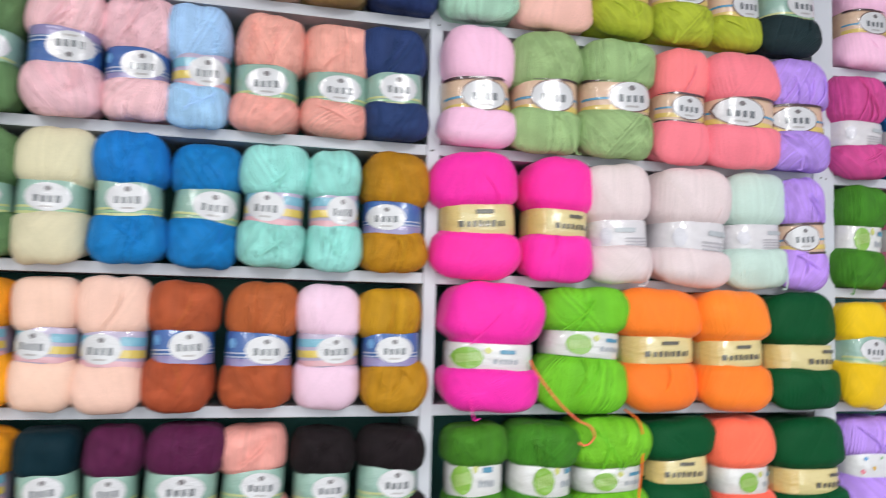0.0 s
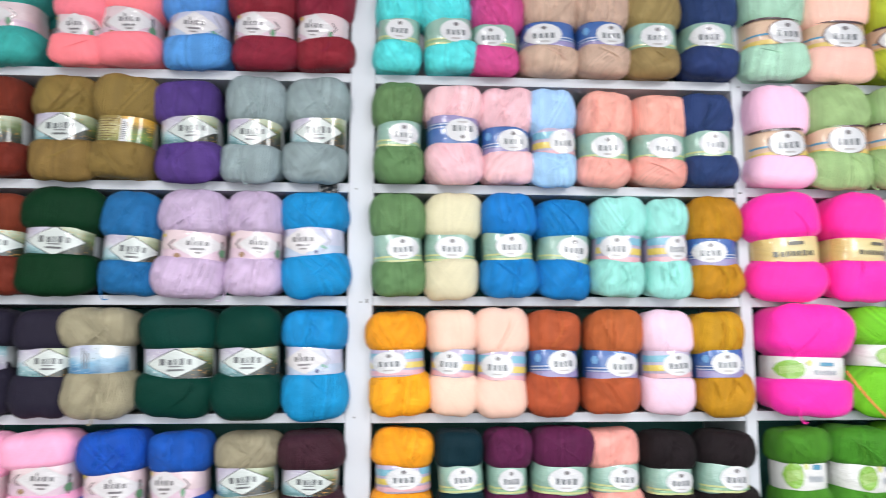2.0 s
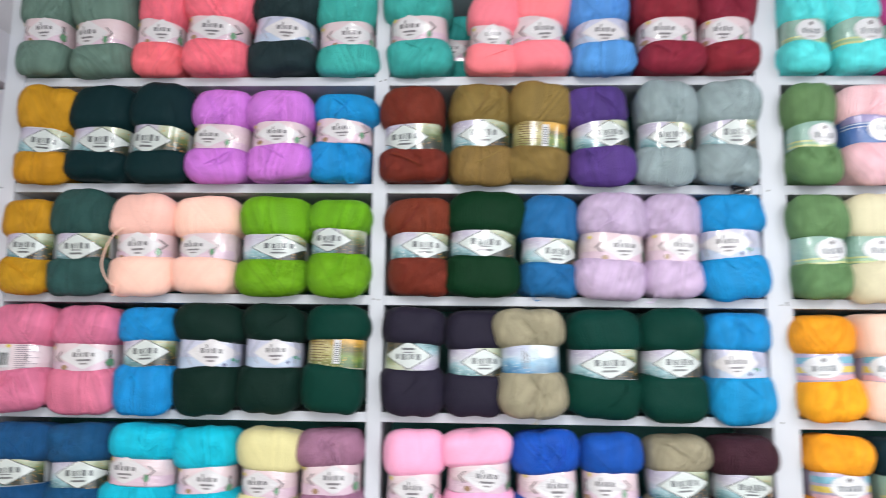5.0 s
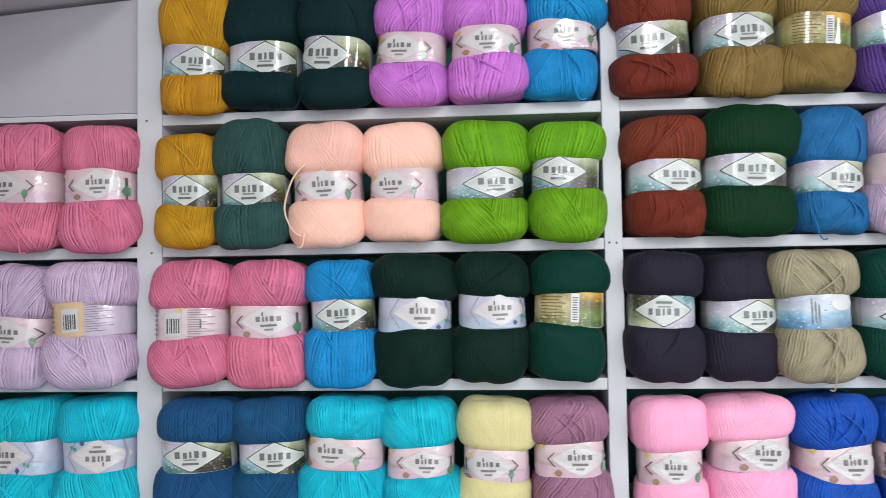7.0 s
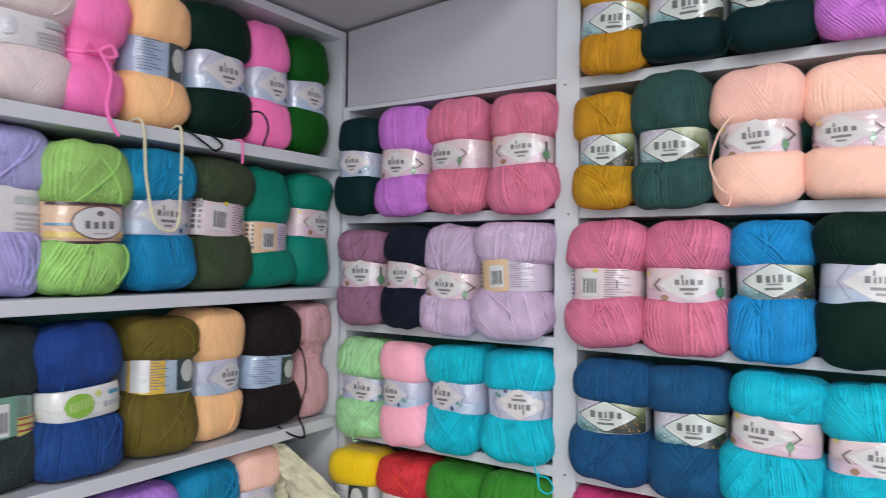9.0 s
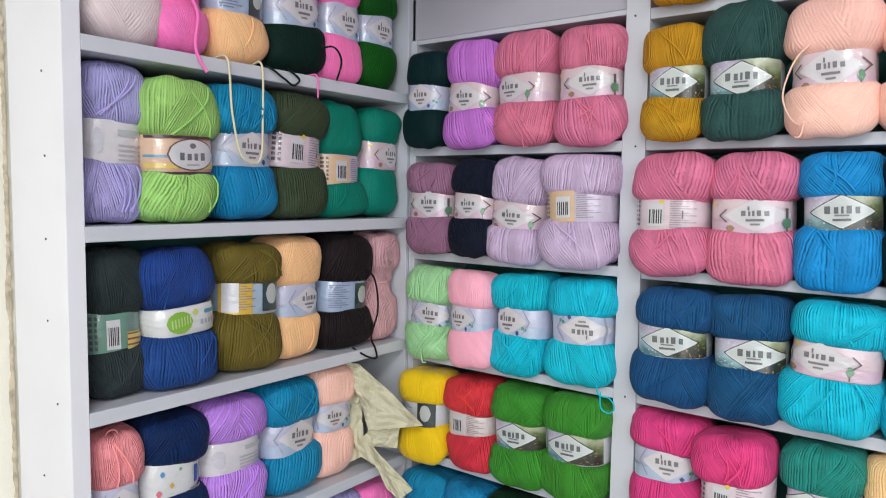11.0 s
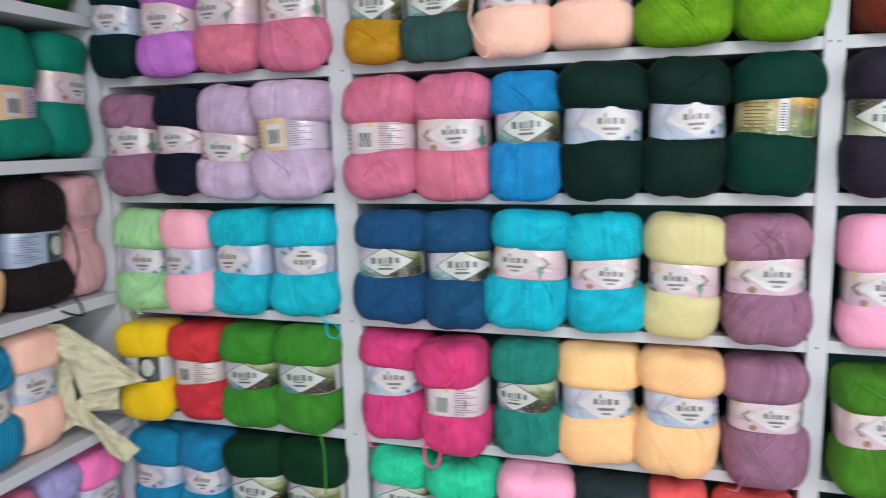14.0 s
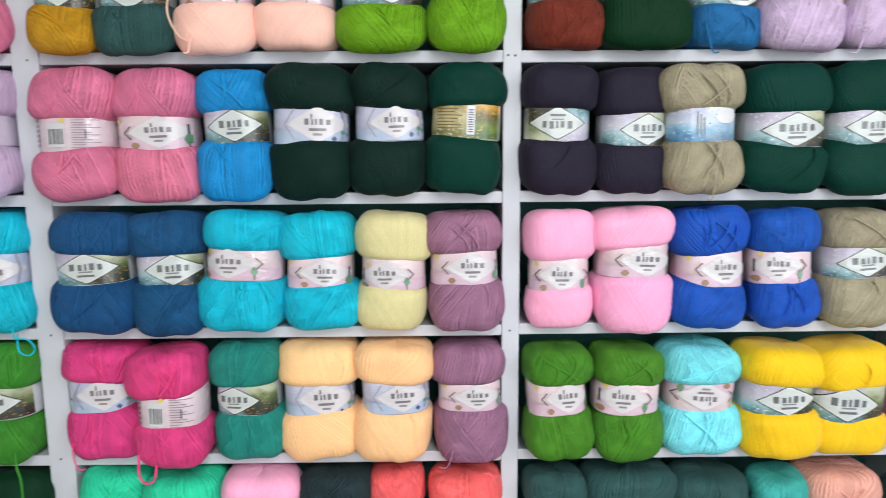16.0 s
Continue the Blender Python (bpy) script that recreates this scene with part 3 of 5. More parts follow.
def band_design(kind, s, r):
    """The printed pieces of a band: name, mesh, colour. s shifts the print along the face."""
    if kind.startswith("oval"):
        base = {"oval_green": (152, 190, 176), "oval_lilac": (196, 184, 212), "oval_blue": (56, 104, 178), "oval_peach": (244, 200, 172)}[kind]
        out = []
        if kind == "oval_green":
            out += [("stripe", rects([(-0.43, 0.43, -0.44, -0.37), (-0.43, 0.43, -0.28, -0.22)]), (208, 216, 150)), ("stripe", rect(-0.43, 0.43, -0.36, -0.30), (156, 200, 156))]
        elif kind == "oval_lilac":
            out += [("stripe", rects([(-0.43, 0.43, -0.18, 0.02)]), (232, 205, 96)), ("stripe", rects([(-0.43, -0.05 + s, 0.12, 0.34), (0.24 + s, 0.43, 0.12, 0.34)]), (126, 190, 214)),
                    ("stripe", rect(-0.43, 0.43, -0.42, -0.26), (232, 176, 186))]
        elif kind == "oval_blue":
            out += [("stripe", rects([(-0.43, 0.43, -0.46, -0.22)]), (150, 140, 190)), ("stripe", rects([(-0.43, 0.43, -0.20, -0.16), (-0.43, 0.43, -0.10, -0.06)]), (190, 200, 225)),
                    ("emblem", oval(-0.33, 0.18, 0.05, 0.14, 0.012), (110, 170, 225))]
        else:
            out += [("stripe", rects([(-0.43, 0.43, 0.42, 0.49), (-0.43, 0.43, -0.49, -0.42)], 0.014), (70, 40, 48)), ("stripe", rect(-0.43, 0.43, -0.06, 0.0), (90, 160, 200)),
                    ("stripe", rect(-0.43, 0.43, -0.34, -0.20), (240, 205, 110)), ("oval_rim", oval(s, 0.02, 0.295, 0.41, 0.013), (120, 84, 78))]
        out += [("logo_oval", oval(s, 0.02, 0.28, 0.375, 0.017), CARD), ("brand_bar", bars(s, -0.03, 0.36, 0.19, (8, 8, 7, 9), 0.022), (112, 117, 123)),
                ("brand_mark", oval(s, 0.24, 0.045, 0.07, 0.022), GREY), ("small_print", bar(s, -0.24, 0.16, 0.05, 0.022), (186, 182, 182))]
        return base, out
    if kind in ("vista", "vista_blue"):
        out = [("picture", rect(-0.43, 0.43, -0.455, 0.455), LANDSCAPE if kind == "vista" else LAKE)]
        if kind == "vista":
            out += [("diamond_rim", diamond(s, 0.0, 0.36, 0.45, 0.015), (30, 36, 38)), ("diamond_line", diamond(s, 0.0, 0.342, 0.42, 0.018), (222, 228, 226)), ("logo_diamond", diamond(s, 0.0, 0.31, 0.375, 0.021), (212, 220, 218)),
                    ("brand_bar", bars(s, 0.05, 0.42, 0.19, (9, 7, 4, 8, 7), 0.026), (96, 101, 105)), ("small_print", bar(s, -0.09, 0.16, 0.04, 0.026), (130, 132, 136)), ("small_print", bar(s, -0.20, 0.20, 0.06, 0.026), (96, 98, 102))]
        else:
            out += [("cloud", oval(s + 0.12, 0.2, 0.14, 0.20, 0.018), (238, 242, 246)), ("text_block", rects([(-0.14 + 0.04 * k, -0.125 + 0.04 * k, -0.3, 0.35 - 0.08 * (k % 3)) for k in range(3)], 0.02), GREY)]
        return (222, 226, 230), out
    if kind == "vista_back":
        return (206, 202, 176), [("picture", rect(-0.43, 0.43, -0.455, 0.455), MEADOW),
                                ("text_block", rects([(-0.36, -0.06 - 0.05 * (k % 3), 0.34 - 0.08 * k, 0.365 - 0.08 * k) for k in range(9)], 0.014), (112, 86, 44)), ("barcode_label", rect(0.0, 0.10, -0.36, 0.36, 0.016), CARD),
                                ("barcode", rects([(0.02, 0.08, -0.3 + 0.06 * k, -0.275 + 0.06 * k) for k in range(10)], 0.022), INK)]
    if kind in ("gem_pink", "gem_lilac"):
        base = (236, 210, 216) if kind == "gem_pink" else (206, 208, 232)
        low = (226, 196, 214) if kind == "gem_pink" else (188, 204, 230)
        out = [("tint", rect(-0.43, 0.43, -0.46, -0.14), low), ("logo_diamond", diamond(s, 0.0, 0.33, 0.42, 0.015), (228, 224, 228)), ("brand_bar", bars(s, 0.06, 0.32, 0.14, (8, 4, 4, 7, 8), 0.022), (122, 118, 124)),
               ("brand_stem", rects([(s - 0.075, s - 0.055, 0.13, 0.24)], 0.022), (122, 118, 124)), ("small_print", bar(s, -0.12, 0.19, 0.06, 0.022), (128, 122, 128)), ("weight_print", bar(s, -0.23, 0.10, 0.05, 0.022), (146, 138, 142))]
        if kind == "gem_pink":
            out += [("chevron", chevron(s, 0.39, 0.17, 1, 0.018, 0.020, 0.80), (96, 90, 94)), ("chevron", chevron(s, 0.39, 0.17, -1, 0.018, 0.020, 0.80), (96, 90, 94)), ("tree", oval(s + 0.29, -0.22, 0.04, 0.13, 0.02), (96, 150, 112)), ("tree_stem", rect(s + 0.283, s + 0.297, -0.44, -0.30, 0.02), (120, 100, 84)),
                    ("animal", oval(s - 0.26, -0.33, 0.05, 0.08, 0.02), (164, 128, 96)), ("sun", oval(-0.34, 0.30, 0.03, 0.07, 0.014), (240, 212, 96))]
        else:
            out += [("chevron", chevron(s, 0.38, 0.36, 1, 0.018, 0.018), (170, 172, 190)), ("chevron", chevron(s, 0.38, 0.36, -1, 0.018, 0.018), (170, 172, 190)), ("butterfly", rects([(s + 0.25, s + 0.29, -0.22, -0.14), (s + 0.30, s + 0.33, -0.26, -0.18)], 0.02), (84, 160, 130)), ("seal", oval(s + 0.18, -0.33, 0.03, 0.07, 0.022), (70, 78, 130))]
        return base, out
    if kind in ("gem_back", "peach_back", "green_back", "red_white"):
        base = {"gem_back": (238, 216, 224), "peach_back": (222, 210, 232), "green_back": (108, 158, 138), "red_white": (240, 222, 218)}[kind]
        out = [("barcode_label", rect(-0.20, 0.0, -0.34, 0.30, 0.012), CARD), ("barcode", barcode(-0.10, -0.06, 0.15, 0.40, r), INK),
               ("text_block", rects([(0.08, 0.36 - 0.07 * (k * 5 % 3), 0.36 - 0.065 * k, 0.378 - 0.065 * k) for k in range(12)], 0.014), (150, 136, 150)), ("care_print", rects([(-0.39 + 0.05 * c, -0.36 + 0.05 * c, 0.32 - 0.13 * k, 0.40 - 0.13 * k) for k in range(6) for c in range(2)], 0.014), (96, 90, 96))]
        if kind == "peach_back":
            out.append(("tint", rect(-0.43, 0.06, -0.47, 0.47, 0.009), (236, 198, 160)))
        if kind == "green_back":
            out += [("pattern", rect(0.10, 0.40, -0.40, 0.0, 0.018), (214, 206, 110)), ("pattern", rects([(0.10, 0.40, -0.30 + 0.12 * k, -0.26 + 0.12 * k) for k in range(3)], 0.022), (170, 70, 60))]
        if kind == "gem_back":
            out += [("sun", oval(-0.02, 0.36, 0.035, 0.06, 0.018), (238, 214, 70)), ("chevron", rects([(0.22, 0.235, -0.12, 0.12)], 0.018), INK)]
        return base, out
    if kind == "cream_script":
        return (240, 218, 154), [("tint", rect(-0.43, -0.25, -0.47, 0.47), (226, 196, 120)), ("brand_bar", bar(0.14 + s, 0.26, 0.20, 0.13, 0.018), (92, 88, 74)),
                                 ("script_bar", bars(0.10 + s, -0.12, 0.54, 0.20, (9, 6, 6, 5, 3, 5, 7, 5, 4), 0.018), (92, 88, 74))]
    if kind == "white_ball":
        strokes = rects([(s - 0.24 + 0.035 * k, s - 0.225 + 0.035 * k, -0.22 + 0.02 * k, 0.10 + 0.02 * k) for k in range(7)], 0.022)
        return (238, 238, 236), [("ball", oval(s - 0.14, -0.02, 0.15, 0.38, 0.014), (136, 190, 58)), ("ball_print", strokes, (196, 224, 140)), ("brand_bar", bar(s + 0.24, 0.22, 0.15, 0.14, 0.018), (70, 148, 182)),
                                 ("script_bar", bars(s + 0.22, -0.12, 0.26, 0.18, (8, 6, 6, 5, 3, 5), 0.018), (176, 184, 194)), ("ball_small", oval(s + 0.05, 0.26, 0.04, 0.12, 0.014), (214, 218, 120))]
    if kind == "white_dots":
        return (238, 240, 244), [("dot", oval(-0.22, 0.2, 0.03, 0.07), (90, 160, 220)), ("dot", oval(-0.1, -0.1, 0.03, 0.07), (240, 190, 80)), ("dot", oval(-0.26, -0.24, 0.035, 0.08), (232, 120, 140)), ("dot", oval(0.02, 0.24, 0.022, 0.05), (120, 190, 120)),
                                 ("brand_bar", bars(0.30, 0.02, 0.20, 0.42, (1, 1), 0.02), (30, 84, 170)), ("small_print", bar(0.28, -0.32, 0.24, 0.06, 0.02), (150, 146, 150))]
    if kind == "white_plain":
        return (232, 228, 234), [("brand_bar", bar(0.12 + s, 0.18, 0.30, 0.14, 0.016), (192, 198, 204)), ("text_block", rects([(0.0, 0.36, -0.1 - 0.1 * k, -0.06 - 0.1 * k) for k in range(4)], 0.014), (190, 186, 194)), ("emblem", oval(-0.26, 0.0, 0.08, 0.26, 0.013), (214, 212, 222))]
    photo = {"photo_white": (222, 226, 232), "photo_blue": (176, 196, 226), "photo_yellow": (186, 206, 226)}[kind]
    out = [("photo", rect(0.05, 0.36, -0.42, 0.42, 0.012), (44, 56, 58)), ("photo_detail", oval(0.2, 0.05, 0.10, 0.28, 0.017), (206, 210, 206)), ("text_block", rects([(-0.36, -0.06 - 0.06 * (k * 5 % 3), 0.36 - 0.07 * k, 0.38 - 0.07 * k) for k in range(11)], 0.014), (120, 126, 150))]
    if kind == "photo_yellow":
        out += [("tint", rect(-0.43, -0.1, -0.46, 0.46, 0.010), (236, 190, 62)), ("barcode_label", rect(-0.42, -0.28, -0.4, 0.4, 0.018), CARD)]
    return photo, out


def islands(bm):
    """The separate pieces of a mesh, each as a mesh of its own."""
    left, out = set(bm.faces), []
    while left:
        group, todo = set(), [next(f for f in bm.faces if f in left)]
        while todo:
            f = todo.pop()
            if f in group:
                continue
            group.add(f)
            todo += [g for e in f.edges for g in e.link_faces if g not in group]
        left -= group
        one, seen = bmesh.new(), {}
        for f in sorted(group, key=lambda g: g.index):
            for v in f.verts:
                if v not in seen:
                    seen[v] = one.verts.new(v.co)
            one.faces.new([seen[v] for v in f.verts])
        out.append(one)
    bm.free()
    return out


BAND_CACHE = {}


def band_meshes(kind, variant):
    key = (kind, variant)
    if key not in BAND_CACHE:
        r = random.Random(variant)
        base, pieces = band_design(kind, (-0.12, 0.02, 0.11)[variant], r)
        single = []
        for n, bm, col in pieces:
            ink = printed(col) if isinstance(col, tuple) else col
            if n in ("text_block", "barcode", "care_print", "ball_print", "brand_bar", "script_bar"):
                single.append((n, mesh_of(n, bm, [ink]), True))
                continue
            for piece in islands(bm):
                single.append((n, mesh_of(n, piece, [ink], True), False))
        BAND_CACHE[key] = (mesh_of("paper_band", sleeve_bm(), [printed(base)], True), single)
    return BAND_CACHE[key]


BAND_WORDS = {"oval_green": "green striped paper band", "oval_lilac": "lilac-yellow paper band", "oval_blue": "blue paper band", "oval_peach": "peach paper band", "vista": "landscape-printed paper band",
              "vista_blue": "pale blue paper band", "vista_back": "yellow-green paper band", "gem_pink": "pale pink paper band", "gem_lilac": "pale lilac paper band", "gem_back": "pink barcode paper band",
              "peach_back": "peach barcode paper band", "green_back": "green barcode paper band", "red_white": "white barcode paper band", "cream_script": "cream paper band", "white_ball": "green-ball paper band",
              "white_dots": "white dotted paper band", "white_plain": "plain white paper band", "photo_white": "white photo paper band", "photo_blue": "blue photo paper band", "photo_yellow": "yellow photo paper band",
              "bow": "knotted tie", "none": "narrow bare waist"}
srng = random.Random(11)


def tube(points, radius, sides=6, smooth_steps=6):
    """A round thread along a smooth line through a few points."""
    pts = [Vector(p) for p in points]
    line = []
    for k in range(len(pts) - 1):
        a, b, c, d = pts[max(0, k - 1)], pts[k], pts[k + 1], pts[min(len(pts) - 1, k + 2)]
        for j in range(smooth_steps):
            t = j / smooth_steps
            line.append(0.5 * ((2 * b) + (c - a) * t + (2 * a - 5 * b + 4 * c - d) * t * t + (3 * b - a - 3 * c + d) * t ** 3))
    line.append(pts[-1])
    bm, rings = bmesh.new(), []
    for k, p in enumerate(line):
        way = (line[min(k + 1, len(line) - 1)] - line[max(k - 1, 0)]).normalized()
        side = way.cross(Vector((0.31, 0.2, 0.93))).normalized()
        up = side.cross(way)
        rings.append([bm.verts.new(p + radius * (math.cos(2 * math.pi * j / sides) * side + math.sin(2 * math.pi * j / sides) * up)) for j in range(sides)])
    for a, b in zip(rings, rings[1:]):
        for j in range(sides):
            bm.faces.new((a[j], a[(j + 1) % sides], b[(j + 1) % sides], b[j]))
    bm.faces.new(rings[0][::-1])
    bm.faces.new(rings[-1])
    return bm


def skein(place, turn, w, d, h, band_z, band_h, colour, kind, flip, where, crammed=False):
    """A wound skein of yarn, gathered at its waist by a printed paper band; a crammed one swells over the boards' edges."""
    top = new("yarn_skein")
    top.matrix_world = Matrix.Translation(place) @ pose(0, 0, 0, 0, 0, turn) @ pose(0, 0, 0, -srng.uniform(-1.5, 2.5), srng.uniform(-1.6, 1.6), srng.uniform(-3, 3))
    tagged(top, "%s yarn skein with %s on %s" % (colour.replace("_", " "), BAND_WORDS[kind], where), "yarn skein", "yarn skeins on the shelves")
    m = YARN_MATERIALS[colour]
    for name, me, zh, sign in (("upper_coil", srng.choice(LOBES if turn else HIGH_LOBES[2::4] + HIGH_LOBES[3::4] if crammed else HIGH_LOBES), h - band_z, 1), ("lower_coil", srng.choice(LOBES if turn else LOW_LOBES[4::6] + LOW_LOBES[5::6] if crammed else LOW_LOBES), band_z, -1)):
        ob = new(name, me)
        ob.parent = top
        fat = srng.uniform(0.98, 1.05) if turn else srng.uniform(1.0, 1.08)
        ob.matrix_basis = pose(srng.uniform(-0.0035, 0.0035), 0, band_z, 0, (0 if sign > 0 else 180) + srng.uniform(-4.5, 4.5), srng.uniform(-5, 5)) @ Matrix.Diagonal((w * fat * srng.choice((-1, 1)), d, zh, 1))
        ob.material_slots[0].link = "OBJECT"
        ob.material_slots[0].material = m
    if kind in ("bow", "none"):
        tie = part("tie", tube([(0.385 * w * math.sin(a), -0.41 * d * math.cos(a), band_z + 0.003 * math.sin(3 * a)) for a in [k * math.pi / 4 for k in range(9)]], 0.0045 if kind == "bow" else 0.002), m, top)
        if kind == "bow":
            part("loop", tube([(0, -0.45 * d, band_z), (0.014, -0.5 * d, band_z + 0.010), (0.022, -0.5 * d, band_z), (0.010, -0.5 * d, band_z - 0.006), (0, -0.46 * d, band_z)], 0.0022), m, tie)
            part("loop", tube([(0, -0.45 * d, band_z), (-0.014, -0.5 * d, band_z + 0.007), (-0.020, -0.5 * d, band_z - 0.004), (0, -0.46 * d, band_z)], 0.0022), m, tie)
            part("tail", tube([(0, -0.5 * d, band_z), (0.012, -0.56 * d, band_z - 0.03), (0.006, -0.60 * d, 0.006), (0.02, -0.64 * d, -0.024)], 0.0022), m, tie)
        return top
    slim = srng.uniform(1.02, 1.07) if kind.startswith("oval") else srng.uniform(1.0, 1.05)
    sleeve, pieces = band_meshes(kind, srng.randrange(3))
    band = new("paper_band", sleeve)
    band.parent = top
    band.matrix_basis = pose(0, 0, band_z, 0, 180 if flip else 0, 0) @ pose(0, 0, 0, 0, srng.uniform(-3.5, 3.5), 0) @ Matrix.Diagonal((w * slim, d * slim, band_h, 1))
    for name, me, tiny in pieces:
        ob = new(name, me)
        ob.parent = band
        if tiny:
            tagged(ob, kind="stuff")
    # a few loose strands over the wound ends
    if srng.random() < (0.5 if colour in SMOOTH else 0.95):
        for k in range(1 if colour in SMOOTH else srng.randint(2, 6)):
            x0, x1 = srng.uniform(-0.35, 0.35), srng.uniform(-0.35, 0.35)
            up = srng.random() < 0.5
            za, zb = (band_z + band_h * 0.5, h * 0.93) if up else (band_z - band_h * 0.5, h * 0.08)
            pts = []
            for j in range(6):
                t = j / 5
                x = x0 + (x1 - x0) * t + 0.06 * math.sin(math.pi * t)
                z = za + (zb - za) * t
                rel = abs(z - band_z) / (h - band_z if up else band_z)
                rad = 0.93 if rel < 0.33 else (1.0 if rel < 0.62 else max(0.3, math.cos(math.asin(min(0.98, (rel - 0.56) / 0.44))) ** 0.5))
                x = max(-0.42, min(0.42, x)) * rad
                pts.append((x * w, -0.5 * d * rad * max(0.05, 1 - abs(2 * x / rad) ** SECTION) ** (1 / SECTION) - 0.002, z))
            part("loose_strand", tube(pts, 0.0013, 5, 4), m, top)
    # yarn ends that stick out below or above
    if not turn and srng.random() < 0.14:
        x = srng.uniform(-0.35, 0.35) * w
        y, fall, sway = -0.5 * d - 0.001, srng.uniform(0.006, 0.018), srng.choice((-1, 1)) * srng.uniform(0.004, 0.012)
        part("loose_end", tube([(x, y + 0.006, 0.028), (x + sway * 0.4, y - 0.001, 0.012), (x + sway, y - 0.002, -fall * 0.4), (x + sway * 1.6, y - 0.003, -fall * 0.8), (x + sway * 2.4, y - 0.001, -fall * 0.7)], 0.0010, 5, 4), m, top)
    if srng.random() < 0.05:
        x, y = srng.uniform(-0.25, 0.25) * w, -0.28 * d
        part("loose_end", tube([(x - 0.008, y, h * 0.955), (x - 0.004, y - 0.002, h + 0.001), (x + 0.005, y - 0.003, h + 0.0015), (x + 0.010, y - 0.001, h * 0.96)], 0.0011, 5, 4), m, top)
    return top


def stock(bay, row, items):
    """A row of skeins on one board: place along the board, width, height, band's height and depth, yarn, band, and 180 for one upside down or how far one stands out."""
    for item in items:
        at, w, h, bz, bh, colour, kind = item[:7]
        note = item[7] if len(item) > 7 else 0
        flip = note == 180
        if bay in (0, 1, 2, 3):
            h -= 0.005
        bz = max(0.38 * h, min(0.58 * h, bz))
        d = max(0.086, min(0.112, w * 0.98)) + srng.uniform(-0.004, 0.004)
        if bay == "left":
            out = srng.uniform(-0.014, -0.002) if abs(note) in (0, 180) else note
            skein((LX - d / 2 + out, at, LROWS[row]), 90, w, d, h, bz, bh, colour, kind, flip, "white shelf")
        else:
            out = srng.uniform(0.032, 0.046) + (0.012 if bay == 4 else 0) if abs(note) in (0, 180) else note
            skein((at, WY + d / 2 - out, shelf_z(row)), 0, w, d, h, bz, bh, colour, kind, flip, "white shelf", bay == 4)


stock(3, 1, [
    (-0.375, 0.080, 0.152, 0.063, 0.048, 'turquoise', 'oval_green'),
    (-0.289, 0.092, 0.152, 0.062, 0.051, 'turquoise', 'oval_green'),
    (-0.212, 0.088, 0.155, 0.056, 0.047, 'magenta', 'oval_green'),
    (-0.119, 0.105, 0.171, 0.062, 0.050, 'beige', 'oval_blue'),
    (-0.026, 0.091, 0.171, 0.060, 0.050, 'beige', 'oval_blue'),
    (0.063, 0.096, 0.171, 0.059, 0.053, 'olive_brown', 'oval_green'),
    (0.161, 0.100, 0.171, 0.065, 0.054, 'navy', 'oval_green')])
stock(3, 2, [
    (-0.374, 0.083, 0.167, 0.073, 0.048, 'forest', 'oval_green'),
    (-0.283, 0.096, 0.167, 0.081, 0.052, 'rose', 'oval_blue', 180),
    (-0.195, 0.090, 0.167, 0.066, 0.050, 'rose', 'oval_blue'),
    (-0.114, 0.081, 0.163, 0.066, 0.053, 'light_blue', 'oval_lilac'),
    (-0.028, 0.093, 0.163, 0.054, 0.051, 'salmon', 'oval_green'),
    (0.069, 0.102, 0.163, 0.061, 0.049, 'salmon', 'oval_green'),
    (0.151, 0.090, 0.159, 0.066, 0.052, 'navy', 'oval_green')])
stock(3, 3, [
    (-0.372, 0.088, 0.167, 0.074, 0.048, 'forest', 'oval_green'),
    (-0.287, 0.096, 0.170, 0.076, 0.048, 'cream', 'oval_green'),
    (-0.194, 0.092, 0.169, 0.079, 0.050, 'blue', 'oval_green'),
    (-0.100, 0.095, 0.170, 0.075, 0.051, 'blue', 'oval_green'),
    (-0.010, 0.087, 0.167, 0.077, 0.052, 'mint', 'oval_lilac'),
    (0.072, 0.074, 0.163, 0.077, 0.052, 'mint', 'oval_lilac'),
    (0.155, 0.093, 0.169, 0.072, 0.048, 'mustard', 'oval_blue')])
stock(3, 4, [
    (-0.372, 0.098, 0.169, 0.081, 0.046, 'amber', 'oval_lilac'),
    (-0.284, 0.078, 0.171, 0.079, 0.048, 'peach', 'oval_lilac'),
    (-0.203, 0.087, 0.171, 0.073, 0.051, 'peach', 'oval_lilac'),
    (-0.118, 0.087, 0.167, 0.079, 0.050, 'rust', 'oval_blue'),
    (-0.021, 0.095, 0.167, 0.075, 0.049, 'rust', 'oval_blue'),
    (0.072, 0.090, 0.167, 0.077, 0.048, 'pale_pink', 'oval_lilac'),
    (0.160, 0.088, 0.167, 0.078, 0.047, 'mustard', 'oval_blue')])
stock(3, 5, [
    (-0.362, 0.097, 0.167, 0.090, 0.044, 'amber', 'oval_lilac'),
    (-0.270, 0.078, 0.167, 0.089, 0.045, 'navy_teal', 'oval_green'),
    (-0.196, 0.069, 0.167, 0.088, 0.045, 'plum', 'oval_green'),
    (-0.114, 0.098, 0.169, 0.088, 0.048, 'plum', 'oval_green'),
    (-0.020, 0.089, 0.166, 0.085, 0.046, 'salmon', 'oval_green'),
    (0.070, 0.085, 0.162, 0.079, 0.044, 'black_brown', 'oval_green'),
    (0.161, 0.094, 0.163, 0.084, 0.050, 'black_brown', 'oval_green')])
